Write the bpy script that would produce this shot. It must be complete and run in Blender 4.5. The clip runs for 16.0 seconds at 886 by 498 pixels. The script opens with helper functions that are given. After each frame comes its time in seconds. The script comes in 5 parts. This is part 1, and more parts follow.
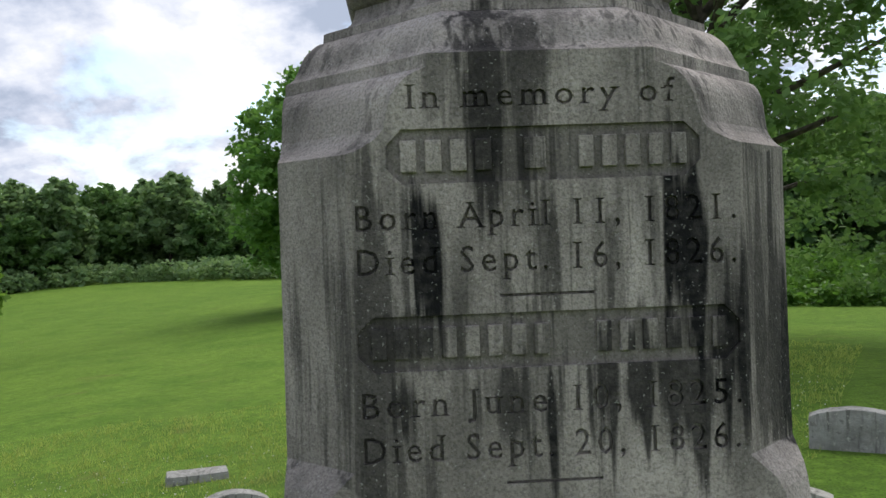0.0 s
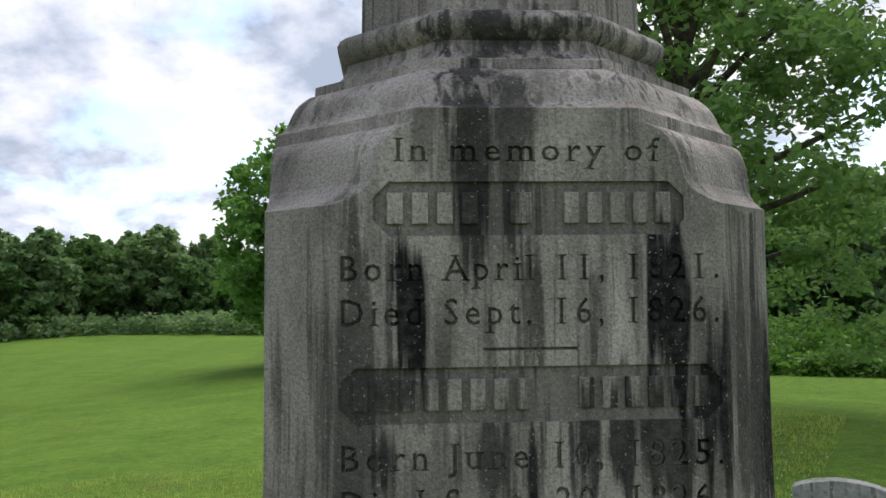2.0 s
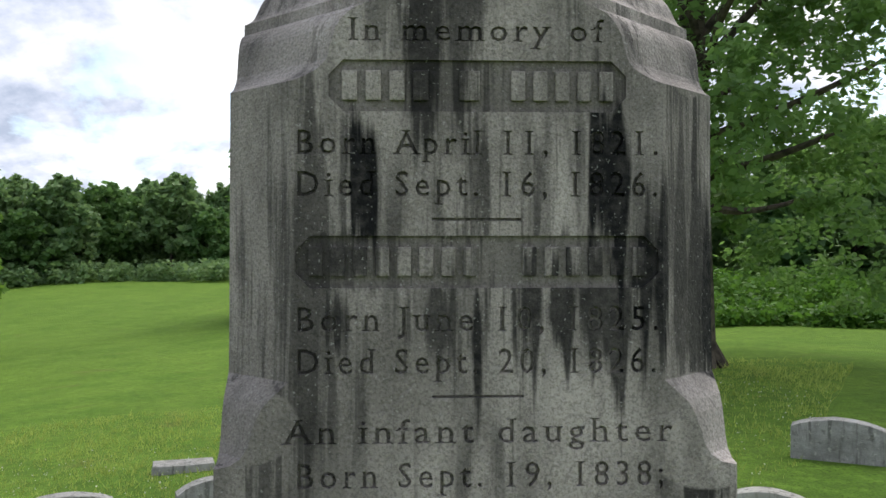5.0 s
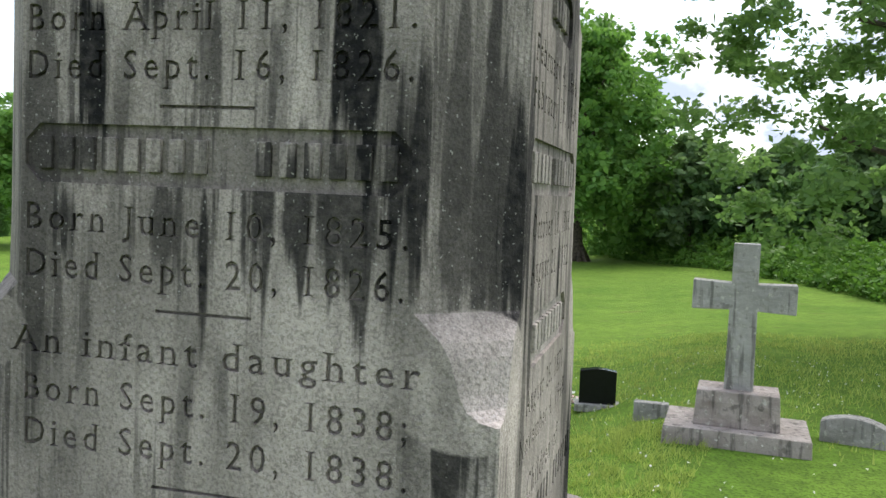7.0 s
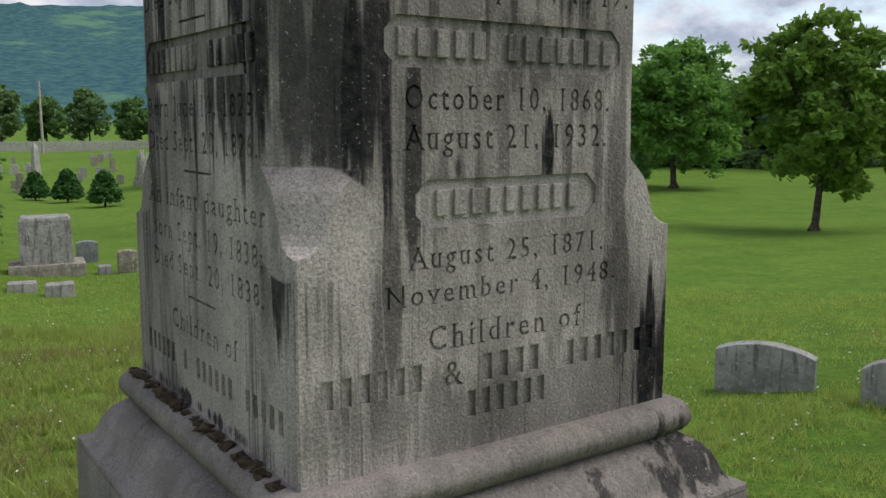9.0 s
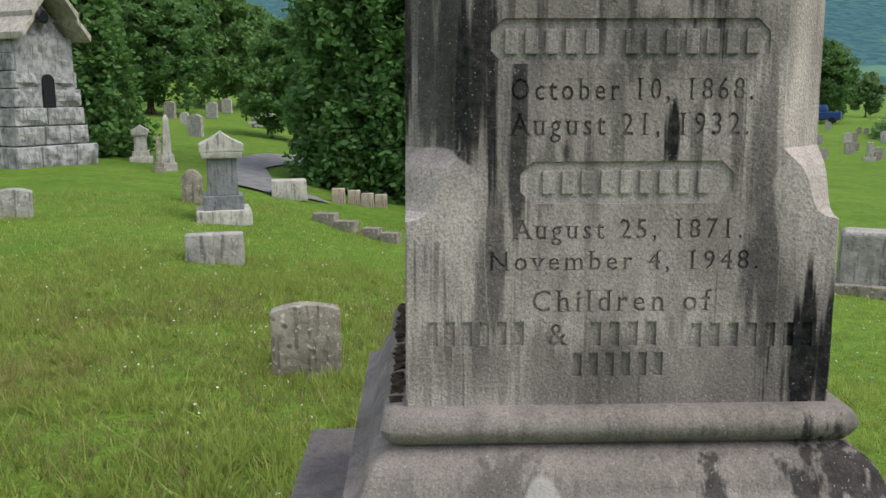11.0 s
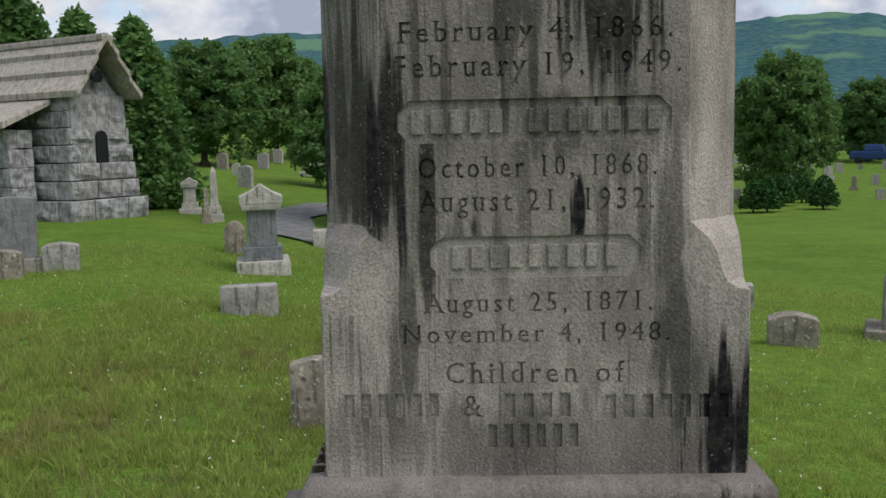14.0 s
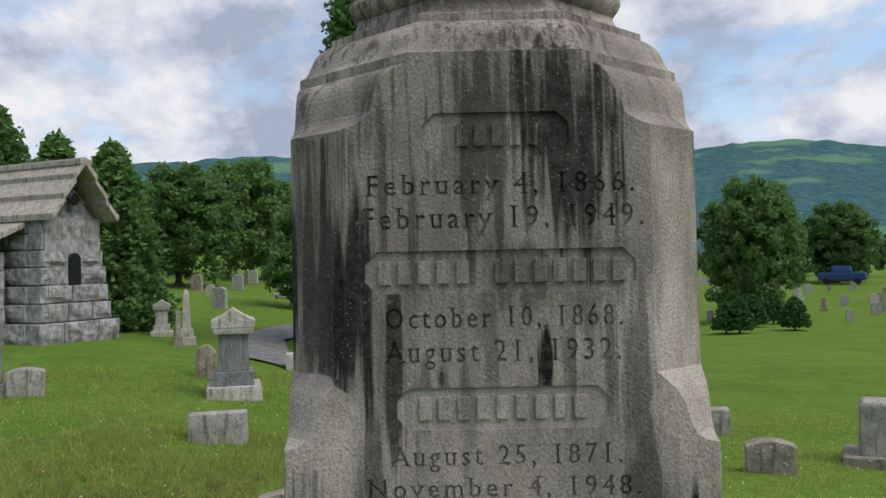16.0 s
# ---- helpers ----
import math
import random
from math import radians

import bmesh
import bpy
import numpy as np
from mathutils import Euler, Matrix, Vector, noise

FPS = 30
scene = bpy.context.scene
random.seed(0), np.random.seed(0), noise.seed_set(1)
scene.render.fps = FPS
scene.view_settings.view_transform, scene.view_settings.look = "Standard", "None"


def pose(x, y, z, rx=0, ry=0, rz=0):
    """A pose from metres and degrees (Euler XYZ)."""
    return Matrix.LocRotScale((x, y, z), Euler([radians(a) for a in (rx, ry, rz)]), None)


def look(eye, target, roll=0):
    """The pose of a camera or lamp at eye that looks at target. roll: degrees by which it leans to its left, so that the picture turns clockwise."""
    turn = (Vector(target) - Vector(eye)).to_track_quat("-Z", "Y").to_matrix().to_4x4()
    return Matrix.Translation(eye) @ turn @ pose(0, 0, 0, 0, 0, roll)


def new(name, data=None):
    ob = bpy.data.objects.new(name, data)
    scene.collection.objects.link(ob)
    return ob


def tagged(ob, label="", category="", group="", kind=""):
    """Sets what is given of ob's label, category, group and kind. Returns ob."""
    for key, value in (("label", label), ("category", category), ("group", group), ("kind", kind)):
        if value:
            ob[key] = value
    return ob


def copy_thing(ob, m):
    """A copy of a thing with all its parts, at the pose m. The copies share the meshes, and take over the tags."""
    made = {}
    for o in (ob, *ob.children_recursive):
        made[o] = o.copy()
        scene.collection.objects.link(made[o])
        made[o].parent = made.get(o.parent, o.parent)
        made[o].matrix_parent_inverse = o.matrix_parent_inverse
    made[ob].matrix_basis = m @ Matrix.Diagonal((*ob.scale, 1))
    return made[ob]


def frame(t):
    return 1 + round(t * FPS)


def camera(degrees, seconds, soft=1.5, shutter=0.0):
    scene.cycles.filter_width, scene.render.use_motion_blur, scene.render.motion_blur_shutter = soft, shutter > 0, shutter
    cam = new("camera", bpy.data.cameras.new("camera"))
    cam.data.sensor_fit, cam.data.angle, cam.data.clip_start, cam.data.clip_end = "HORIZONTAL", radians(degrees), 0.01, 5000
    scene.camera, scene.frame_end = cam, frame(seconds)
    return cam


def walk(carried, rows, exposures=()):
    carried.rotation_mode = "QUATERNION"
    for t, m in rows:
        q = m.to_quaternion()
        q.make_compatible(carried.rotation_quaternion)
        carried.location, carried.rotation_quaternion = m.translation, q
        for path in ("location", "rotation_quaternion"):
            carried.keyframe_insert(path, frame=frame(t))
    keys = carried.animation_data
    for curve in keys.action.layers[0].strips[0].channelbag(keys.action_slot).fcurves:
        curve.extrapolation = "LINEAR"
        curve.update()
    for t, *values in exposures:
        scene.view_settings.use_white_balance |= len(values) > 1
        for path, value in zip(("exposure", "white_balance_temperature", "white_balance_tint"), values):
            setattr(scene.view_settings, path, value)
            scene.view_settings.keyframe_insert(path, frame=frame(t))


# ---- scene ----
cam = camera(53.7, 16.0)
PATH = [
    (0, (-0.178, -1.45, 1.638), (-0.095, 0.548, 1.604), -2.1),
    (0.5, (-0.164, -1.46, 1.646), (-0.048, 0.536, 1.662), -1.8),
    (1, (-0.164, -1.444, 1.655), (-0.039, 0.55, 1.748), -1.6),
    (1.5, (-0.178, -1.444, 1.645), (-0.046, 0.549, 1.744), -1.0),
    (2, (-0.177, -1.453, 1.628), (-0.059, 0.541, 1.731), -0.6),
    (2.5, (-0.172, -1.447, 1.621), (-0.067, 0.546, 1.742), -0.3),
    (3, (-0.194, -1.455, 1.594), (-0.077, 0.538, 1.723), -0.4),
    (3.2, (-0.202, -1.453, 1.578), (-0.084, 0.54, 1.703), -0.6),
    (5.3, (-0.048, -1.523, 1.498), (0.028, 0.476, 1.479), -0.0),
    (5.5, (-0.015, -1.499, 1.483), (0.059, 0.5, 1.462), -0.0),
    (6, (0.055, -1.323, 1.484), (0.059, 0.677, 1.493), 2.5),
    (6.5, (0.248, -1.269, 1.475), (-0.002, 0.714, 1.41), 3.7),
    (7, (0.518, -1.246, 1.476), (0.009, 0.683, 1.341), 2.4),
    (7.5, (0.658, -1.058, 1.426), (-0.026, 0.817, 1.294), 3.9),
    (8, (0.98, -1.018, 1.425), (-0.03, 0.698, 1.234), 3.4),
    (8.5, (1.139, -0.923, 1.396), (-0.133, 0.6, 1.144), 2.2),
    (9, (1.36, -0.823, 1.405), (-0.264, 0.306, 1.112), 0.1),
    (9.5, (1.585, -0.807, 1.467), (-0.145, 0.126, 1.102), 0.5),
    (10, (1.588, -0.637, 1.434), (-0.235, 0.11, 1.088), 0.1),
    (10.2, (1.624, -0.561, 1.425), (-0.282, -0.056, 1.092), -0.9),
    (12.5, (1.783, -0.132, 1.45), (-0.181, -0.258, 1.094), -0.0),
    (13, (1.774, -0.122, 1.457), (-0.193, -0.232, 1.116), -0.5),
    (13.5, (1.768, -0.111, 1.455), (-0.211, -0.204, 1.176), -0.8),
    (14, (1.769, -0.099, 1.478), (-0.215, -0.166, 1.233), -1.3),
    (14.5, (1.778, -0.088, 1.502), (-0.218, -0.127, 1.38), -1.4),
    (15, (1.779, -0.091, 1.517), (-0.221, -0.11, 1.488), -1.3),
    (15.5, (1.775, -0.09, 1.523), (-0.225, -0.099, 1.534), -1.2),
    (16, (1.764, -0.085, 1.526), (-0.236, -0.09, 1.554), -1.2),
]
walk(cam, [(t, look(eye, target, roll)) for t, eye, target, roll in PATH],
     exposures=[(0, 0.40), (3, 0.46), (5.5, 0.60), (6, 0.62), (6.5, 0.72), (7, 1.05), (7.5, 1.12), (8, 0.8), (8.5, 0.6), (9, 0.15), (9.5, 0.82), (10, 0.58), (12.5, 0.44), (13, 0.16), (14, 0.0), (14.7, 0.02), (16, 0.07)])


# ---- world and sun ----
SUN_AZ, SUN_EL = 64.0, 55.0      # from +x towards +y; degrees over the horizon
world = bpy.data.worlds.new("cloudy_sky")
world.use_nodes = True
scene.world = world
wt = world.node_tree
wn, wl = wt.nodes, wt.links
sky = wn.new("ShaderNodeTexSky")
sky.sky_type, sky.sun_disc = "NISHITA", False
sky.sun_elevation, sky.sun_rotation = radians(SUN_EL), radians(90 - SUN_AZ)
sky.air_density, sky.dust_density = 1.0, 1.2
tc = wn.new("ShaderNodeTexCoord")
sep = wn.new("ShaderNodeSeparateXYZ")
wl.new(tc.outputs["Generated"], sep.inputs[0])


def wmath(op, a, b=None, c=None):
    n = wn.new("ShaderNodeMath")
    n.operation = op
    for k, v in enumerate((a, b, c)):
        if v is None:
            continue
        if isinstance(v, (int, float)):
            n.inputs[k].default_value = v
        else:
            wl.new(v, n.inputs[k])
    return n.outputs[0]


up = wmath("ADD", wmath("MAXIMUM", sep.outputs["Z"], 0.0), 0.5)
comb = wn.new("ShaderNodeCombineXYZ")
wl.new(wmath("DIVIDE", sep.outputs["X"], up), comb.inputs[0])
wl.new(wmath("DIVIDE", sep.outputs["Y"], up), comb.inputs[1])
cn = wn.new("ShaderNodeTexNoise")
cn.inputs["Scale"].default_value, cn.inputs["Detail"].default_value = 3.0, 10.0
cn.inputs["Roughness"].default_value, cn.inputs["Distortion"].default_value = 0.58, 0.2
wl.new(comb.outputs[0], cn.inputs["Vector"])
cn2 = wn.new("ShaderNodeTexNoise")
cn2.inputs["Scale"].default_value, cn2.inputs["Detail"].default_value = 5.0, 10.0
cn2.inputs["Roughness"].default_value = 0.58
shift = wn.new("ShaderNodeVectorMath")
shift.operation = "ADD"
shift.inputs[1].default_value = (3.1, 0.35, 1.7)
wl.new(comb.outputs[0], shift.inputs[0])
wl.new(shift.outputs[0], cn2.inputs["Vector"])


def wramp(fac, stops):
    r = wn.new("ShaderNodeValToRGB")
    e = r.color_ramp.elements
    e[0].position, e[0].color = stops[0]
    e[1].position, e[1].color = stops[-1]
    for p, c in stops[1:-1]:
        e.new(p).color = c
    wl.new(fac, r.inputs[0])
    return r.outputs[0]


cover = wramp(cn.outputs["Fac"], [(0.39, (0, 0, 0, 1)), (0.50, (1, 1, 1, 1))])
shade = wramp(cn2.outputs["Fac"], [(0.38, (2.1, 2.4, 3.05, 1)), (0.45, (2.9, 3.15, 3.8, 1)), (0.52, (3.8, 3.95, 4.4, 1)), (0.6, (4.7, 4.7, 4.85, 1))])
blue = wn.new("ShaderNodeMix")
blue.data_type = "RGBA"
wl.new(cover, blue.inputs["Factor"])
wl.new(sky.outputs[0], blue.inputs["A"])
wl.new(shade, blue.inputs["B"])
wl.new(blue.outputs["Result"], wn["Background"].inputs[0])
wn["Background"].inputs[1].default_value = 0.175

sun_data = bpy.data.lights.new("sun", "SUN")
sun_data.energy, sun_data.angle, sun_data.color = 2.4, radians(45), (1.0, 0.95, 0.87)
sun = new("sun", sun_data)
ce, se = math.cos(radians(SUN_EL)), math.sin(radians(SUN_EL))
sun.matrix_world = look((60 * ce * math.cos(radians(SUN_AZ)), 60 * ce * math.sin(radians(SUN_AZ)), 60 * se), (0, 0, 0))


# ---- materials ----
class Nodes:
    """Short hand for a node material."""

    def __init__(self, name, rough=0.85):
        self.mat = bpy.data.materials.new(name)
        self.mat.use_nodes = True
        self.nt = self.mat.node_tree
        self.bsdf = self.nt.nodes["Principled BSDF"]
        self.bsdf.inputs["Roughness"].default_value = rough
        self.bsdf.inputs["Specular IOR Level"].default_value = 0.25
        self.tc = self.nt.nodes.new("ShaderNodeTexCoord")
        self.obj = self.tc.outputs["Object"]

    def put(self, sock, v):
        if isinstance(v, (int, float, tuple)):
            sock.default_value = v
        else:
            self.nt.links.new(v, sock)

    def math(self, op, a, b=0.0, clamp=False):
        n = self.nt.nodes.new("ShaderNodeMath")
        n.operation, n.use_clamp = op, clamp
        self.put(n.inputs[0], a)
        self.put(n.inputs[1], b)
        return n.outputs[0]

    def vec(self, op, a, b):
        n = self.nt.nodes.new("ShaderNodeVectorMath")
        n.operation = op
        self.put(n.inputs[0], a)
        self.put(n.inputs[1], b)
        return n.outputs["Value"] if op == "LENGTH" else n.outputs[0]

    def noise(self, scale, vec=None, detail=4.0, rough=0.55, stretch=None):
        n = self.nt.nodes.new("ShaderNodeTexNoise")
        n.inputs["Scale"].default_value, n.inputs["Detail"].default_value, n.inputs["Roughness"].default_value = scale, detail, rough
        v = vec or self.obj
        if stretch:
            v = self.vec("MULTIPLY", v, stretch)
        self.put(n.inputs["Vector"], v)
        return n.outputs["Fac"]

    def step(self, v, lo, hi):
        n = self.nt.nodes.new("ShaderNodeMapRange")
        n.interpolation_type = "SMOOTHSTEP"
        self.put(n.inputs["Value"], v)
        n.inputs["From Min"].default_value, n.inputs["From Max"].default_value = lo, hi
        return n.outputs[0]

    def mix(self, f, a, b):
        n = self.nt.nodes.new("ShaderNodeMix")
        n.data_type = "RGBA"
        self.put(n.inputs["Factor"], f)
        self.put(n.inputs["A"], (*a, 1.0) if isinstance(a, tuple) and len(a) == 3 else a)
        self.put(n.inputs["B"], (*b, 1.0) if isinstance(b, tuple) and len(b) == 3 else b)
        return n.outputs["Result"]

    def bump(self, h, dist, strength=1.0, under=None):
        n = self.nt.nodes.new("ShaderNodeBump")
        n.inputs["Distance"].default_value, n.inputs["Strength"].default_value = dist, strength
        self.put(n.inputs["Height"], h)
        if under is not None:
            self.put(n.inputs["Normal"], under)
        return n.outputs[0]

    def done(self, color=None, normal=None):
        if color is not None:
            self.put(self.bsdf.inputs["Base Color"], (*color, 1.0) if isinstance(color, tuple) and len(color) == 3 else color)
        if normal is not None:
            self.put(self.bsdf.inputs["Normal"], normal)
        return self.mat

    def random(self, island=False):
        n = self.nt.nodes.new("ShaderNodeNewGeometry" if island else "ShaderNodeObjectInfo")
        return n.outputs["Random Per Island" if island else "Random"]


def marble_material(name, lo, hi, stains, streak=1.0, clean=(), pale=()):
    """Weathered grey marble with black run-off streaks; stains are (centre, radii) of soiled zones."""
    n = Nodes(name, 0.85)
    n.bsdf.inputs["Specular IOR Level"].default_value = 0.1
    cloud = n.noise(5.0, detail=5)
    grain = n.noise(170.0, detail=3)
    col = n.mix(n.step(cloud, 0.35, 0.68), lo, hi)
    col = n.mix(n.math("MULTIPLY", n.step(grain, 0.45, 0.75), 0.35), col, tuple(min(1, c * 1.35) for c in hi))
    run1 = n.noise(38.0, detail=4, stretch=(1, 1, 0.055))
    run2 = n.noise(75.0, detail=2, stretch=(1, 1, 0.03))
    patch = n.noise(5.5, detail=3, stretch=(1, 1, 0.5))
    fine = n.math("MULTIPLY", n.step(run1, 0.51, 0.64), n.step(patch, 0.40, 0.58))
    hair = n.math("MULTIPLY", n.step(run2, 0.56, 0.66), n.step(patch, 0.36, 0.58))
    mask = n.math("MAXIMUM", n.math("MULTIPLY", fine, 0.6 * streak), n.math("MULTIPLY", hair, 0.6 * streak))
    for c, r, k in stains:
        inv = tuple(1.0 / v for v in r)
        d = n.vec("LENGTH", n.vec("MULTIPLY", n.vec("SUBTRACT", n.obj, c), inv), (0, 0, 0))
        d = n.math("ADD", d, n.math("ADD", n.math("MULTIPLY", n.math("SUBTRACT", run1, 0.5), 3.2), n.math("MULTIPLY", n.math("SUBTRACT", run2, 0.5), 1.6)))
        d = n.math("ADD", d, n.math("MULTIPLY", n.math("SUBTRACT", cloud, 0.5), 0.8))
        mask = n.math("MAXIMUM", mask, n.math("MULTIPLY", n.step(d, 1.25, 0.6), k))
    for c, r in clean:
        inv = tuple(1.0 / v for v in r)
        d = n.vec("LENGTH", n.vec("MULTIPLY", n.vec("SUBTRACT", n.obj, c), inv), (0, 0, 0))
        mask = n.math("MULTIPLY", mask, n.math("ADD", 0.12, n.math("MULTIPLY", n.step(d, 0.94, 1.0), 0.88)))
    haze = n.math("MULTIPLY", n.step(n.noise(2.6, detail=4, stretch=(1, 1, 0.6)), 0.36, 0.62), 0.55)
    col = n.mix(haze, col, (0.142, 0.128, 0.118))
    mott = n.math("MULTIPLY", n.step(n.noise(16.0, detail=6, stretch=(1, 1, 0.35)), 0.48, 0.66), 0.4)
    col = n.mix(mott, col, (0.098, 0.089, 0.082))
    pit = n.math("MULTIPLY", n.step(n.noise(260.0, detail=4, rough=0.75), 0.47, 0.6), 0.45)
    col = n.mix(pit, col, (0.075, 0.068, 0.062))
    mask = n.math("MULTIPLY", mask, n.math("ADD", 0.72, n.math("MULTIPLY", n.noise(60.0, detail=4), 0.5)), True)
    col = n.mix(mask, col, (0.013, 0.013, 0.014))
    for c, r in pale:
        inv = tuple(1.0 / v for v in r)
        d = n.vec("LENGTH", n.vec("MULTIPLY", n.vec("SUBTRACT", n.obj, c), inv), (0, 0, 0))
        d = n.math("ADD", d, n.math("MULTIPLY", n.math("SUBTRACT", cloud, 0.5), 1.2))
        col = n.mix(n.math("MULTIPLY", n.step(d, 1.05, 0.85), 0.7), col, (0.4, 0.385, 0.36))
    speck = n.math("MULTIPLY", n.step(n.noise(210.0, detail=1), 0.69, 0.74), 0.4)
    col = n.mix(speck, col, (0.5, 0.49, 0.46))
    b = n.bump(grain, 0.0026, 1.0)
    b = n.bump(n.noise(34.0, detail=5, rough=0.65), 0.003, 0.5, b)
    return n.done(col, b)


def stone_material(name, lo, hi, lichen=0.5, rough=0.85):
    """Granite, sandstone or marble of a small marker, with lichen, soil streaks and grain."""
    n = Nodes(name, rough)
    rnd = n.random()
    where = n.vec("ADD", n.obj, n.vec("MULTIPLY", n.tc.outputs["Object"], (0, 0, 0)))
    cloud = n.noise(7.0, where, 5)
    col = n.mix(n.step(cloud, 0.35, 0.65), lo, hi)
    col = n.mix(n.math("MULTIPLY", rnd, 0.3), col, (0.3, 0.29, 0.26))
    run = n.noise(22.0, detail=3, stretch=(1, 1, 0.12))
    col = n.mix(n.math("MULTIPLY", n.step(run, 0.52, 0.68), 0.6), col, (0.05, 0.048, 0.042))
    spots = n.noise(26.0, detail=3)
    col = n.mix(n.math("MULTIPLY", n.step(spots, 0.6, 0.68), lichen), col, (0.5, 0.49, 0.42))
    dark = n.noise(14.0, detail=5)
    col = n.mix(n.math("MULTIPLY", n.step(dark, 0.57, 0.7), lichen), col, (0.07, 0.065, 0.055))
    g = n.noise(160.0, detail=3)
    return n.done(col, n.bump(g, 0.004, 0.8, n.bump(n.noise(18.0, where, 6), 0.025, 0.7)))


STAINS_FRONT = [
    ((-0.08, -0.34, 1.84), (0.035, 0.09, 0.16), 0.85), ((-0.02, -0.34, 1.86), (0.026, 0.09, 0.13), 0.75),
    ((-0.225, -0.35, 1.50), (0.05, 0.05, 0.22), 0.7), ((-0.153, -0.35, 1.60), (0.02, 0.05, 0.085), 1.0),
    ((0.185, -0.35, 1.61), (0.032, 0.05, 0.12), 1.0), ((0.235, -0.35, 1.48), (0.035, 0.05, 0.15), 0.95),
    ((0.10, -0.35, 1.44), (0.05, 0.05, 0.09), 0.9), ((0.17, -0.35, 1.44), (0.06, 0.05, 0.10), 0.85),
    ((-0.005, -0.35, 1.40), (0.022, 0.05, 0.12), 0.95), ((-0.055, -0.35, 1.43), (0.03, 0.05, 0.07), 0.75),
    ((-0.19, -0.35, 1.42), (0.022, 0.05, 0.06), 0.9), ((-0.19, -0.35, 1.505), (0.06, 0.05, 0.045), 0.85),
    ((0.0, -0.35, 1.59), (0.014, 0.05, 0.09), 0.7), ((0.09, -0.35, 1.60), (0.016, 0.05, 0.09), 0.7),
    ((0.285, -0.315, 1.50), (0.03, 0.05, 0.22), 0.7), ((0.325, -0.28, 1.49), (0.04, 0.045, 0.19), 0.78),
    ((0.29, -0.35, 1.24), (0.045, 0.05, 0.12), 0.9), ((-0.33, -0.29, 1.5), (0.012, 0.05, 0.12), 0.6),
]
STAINS_SIDE = [
    ((0.35, 0.11, 1.70), (0.06, 0.075, 0.17), 0.9), ((0.35, -0.01, 1.74), (0.06, 0.06, 0.17), 0.7),
    ((0.35, 0.16, 1.50), (0.06, 0.05, 0.08), 0.45), ((0.35, 0.05, 1.51), (0.06, 0.06, 0.05), 0.5),
    ((0.345, -0.245, 1.46), (0.06, 0.035, 0.19), 0.95), ((0.355, 0.078, 1.365), (0.05, 0.012, 0.06), 1.0),
    ((0.355, -0.095, 1.335), (0.05, 0.008, 0.03), 0.9), ((0.35, 0.225, 1.36), (0.05, 0.025, 0.15), 0.6),
    ((0.35, -0.175, 1.36), (0.05, 0.018, 0.12), 0.85), ((0.355, 0.31, 1.0), (0.05, 0.045, 0.14), 1.0),
    ((0.355, 0.25, 1.14), (0.05, 0.04, 0.11), 0.7), ((0.355, -0.21, 1.16), (0.05, 0.02, 0.1), 0.65),
    ((0.35, -0.13, 1.30), (0.05, 0.02, 0.05), 0.5), ((0.355, 0.02, 0.97), (0.05, 0.34, 0.07), 0.4),
]
STAINS_TRIM = [
    ((0.0, -0.26, 1.99), (0.14, 0.06, 0.05), 0.85), ((0.26, 0.0, 1.99), (0.06, 0.14, 0.05), 0.6),
    ((0.42, 0.36, 0.83), (0.06, 0.08, 0.07), 0.85), ((-0.05, -0.38, 0.93), (0.30, 0.035, 0.012), 0.9),
]
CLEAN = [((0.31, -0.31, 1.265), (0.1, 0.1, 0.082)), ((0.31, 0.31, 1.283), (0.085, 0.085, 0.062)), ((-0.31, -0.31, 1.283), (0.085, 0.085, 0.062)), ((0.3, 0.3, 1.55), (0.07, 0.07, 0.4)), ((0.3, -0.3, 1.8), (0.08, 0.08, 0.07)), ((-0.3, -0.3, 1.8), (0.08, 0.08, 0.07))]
RAISED = marble_material("raised_marble", (0.42, 0.383, 0.357), (0.58, 0.53, 0.49), STAINS_SIDE[:4], 0.6)
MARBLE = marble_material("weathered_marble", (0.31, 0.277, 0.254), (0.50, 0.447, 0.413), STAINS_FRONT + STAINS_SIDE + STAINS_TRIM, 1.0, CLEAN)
# darker marble for the floors of the front lettering and name panels
DARK_CUT = marble_material("dark_cut_marble", (0.17, 0.152, 0.14), (0.27, 0.243, 0.225), STAINS_FRONT[:6], 1.0)
BASE_STONE = marble_material("base_marble", (0.205, 0.182, 0.166), (0.29, 0.258, 0.236), STAINS_TRIM[-2:] + [((0.45, -0.18, 0.8), (0.08, 0.08, 0.12), 0.35), ((0.44, 0.14, 0.8), (0.06, 0.02, 0.09), 0.8)], 0.35, (), [((0.43, -0.135, 0.765), (0.1, 0.034, 0.07))])
GREY_STONE = stone_material("grey_marker_stone", (0.22, 0.215, 0.2), (0.36, 0.35, 0.33), 0.6)
PALE_STONE = stone_material("pale_marble", (0.34, 0.325, 0.29), (0.49, 0.475, 0.43), 0.45)
BROWN_STONE = stone_material("brown_lichened_stone", (0.17, 0.15, 0.12), (0.3, 0.27, 0.22), 0.8)
TAN_STONE = stone_material("tan_sandstone", (0.3, 0.25, 0.19), (0.42, 0.36, 0.28), 0.3)
BLUE_STONE = stone_material("polished_blue_granite", (0.13, 0.14, 0.15), (0.2, 0.21, 0.225), 0.05, 0.45)
CROSS_STONE = stone_material("speckled_cross_granite", (0.27, 0.265, 0.25), (0.37, 0.36, 0.34), 0.55)
PINK_STONE = stone_material("pinkish_base_granite", (0.24, 0.2, 0.18), (0.38, 0.33, 0.3), 0.6)
ASHLAR = stone_material("rock_faced_granite", (0.16, 0.162, 0.172), (0.4, 0.4, 0.42), 0.3)
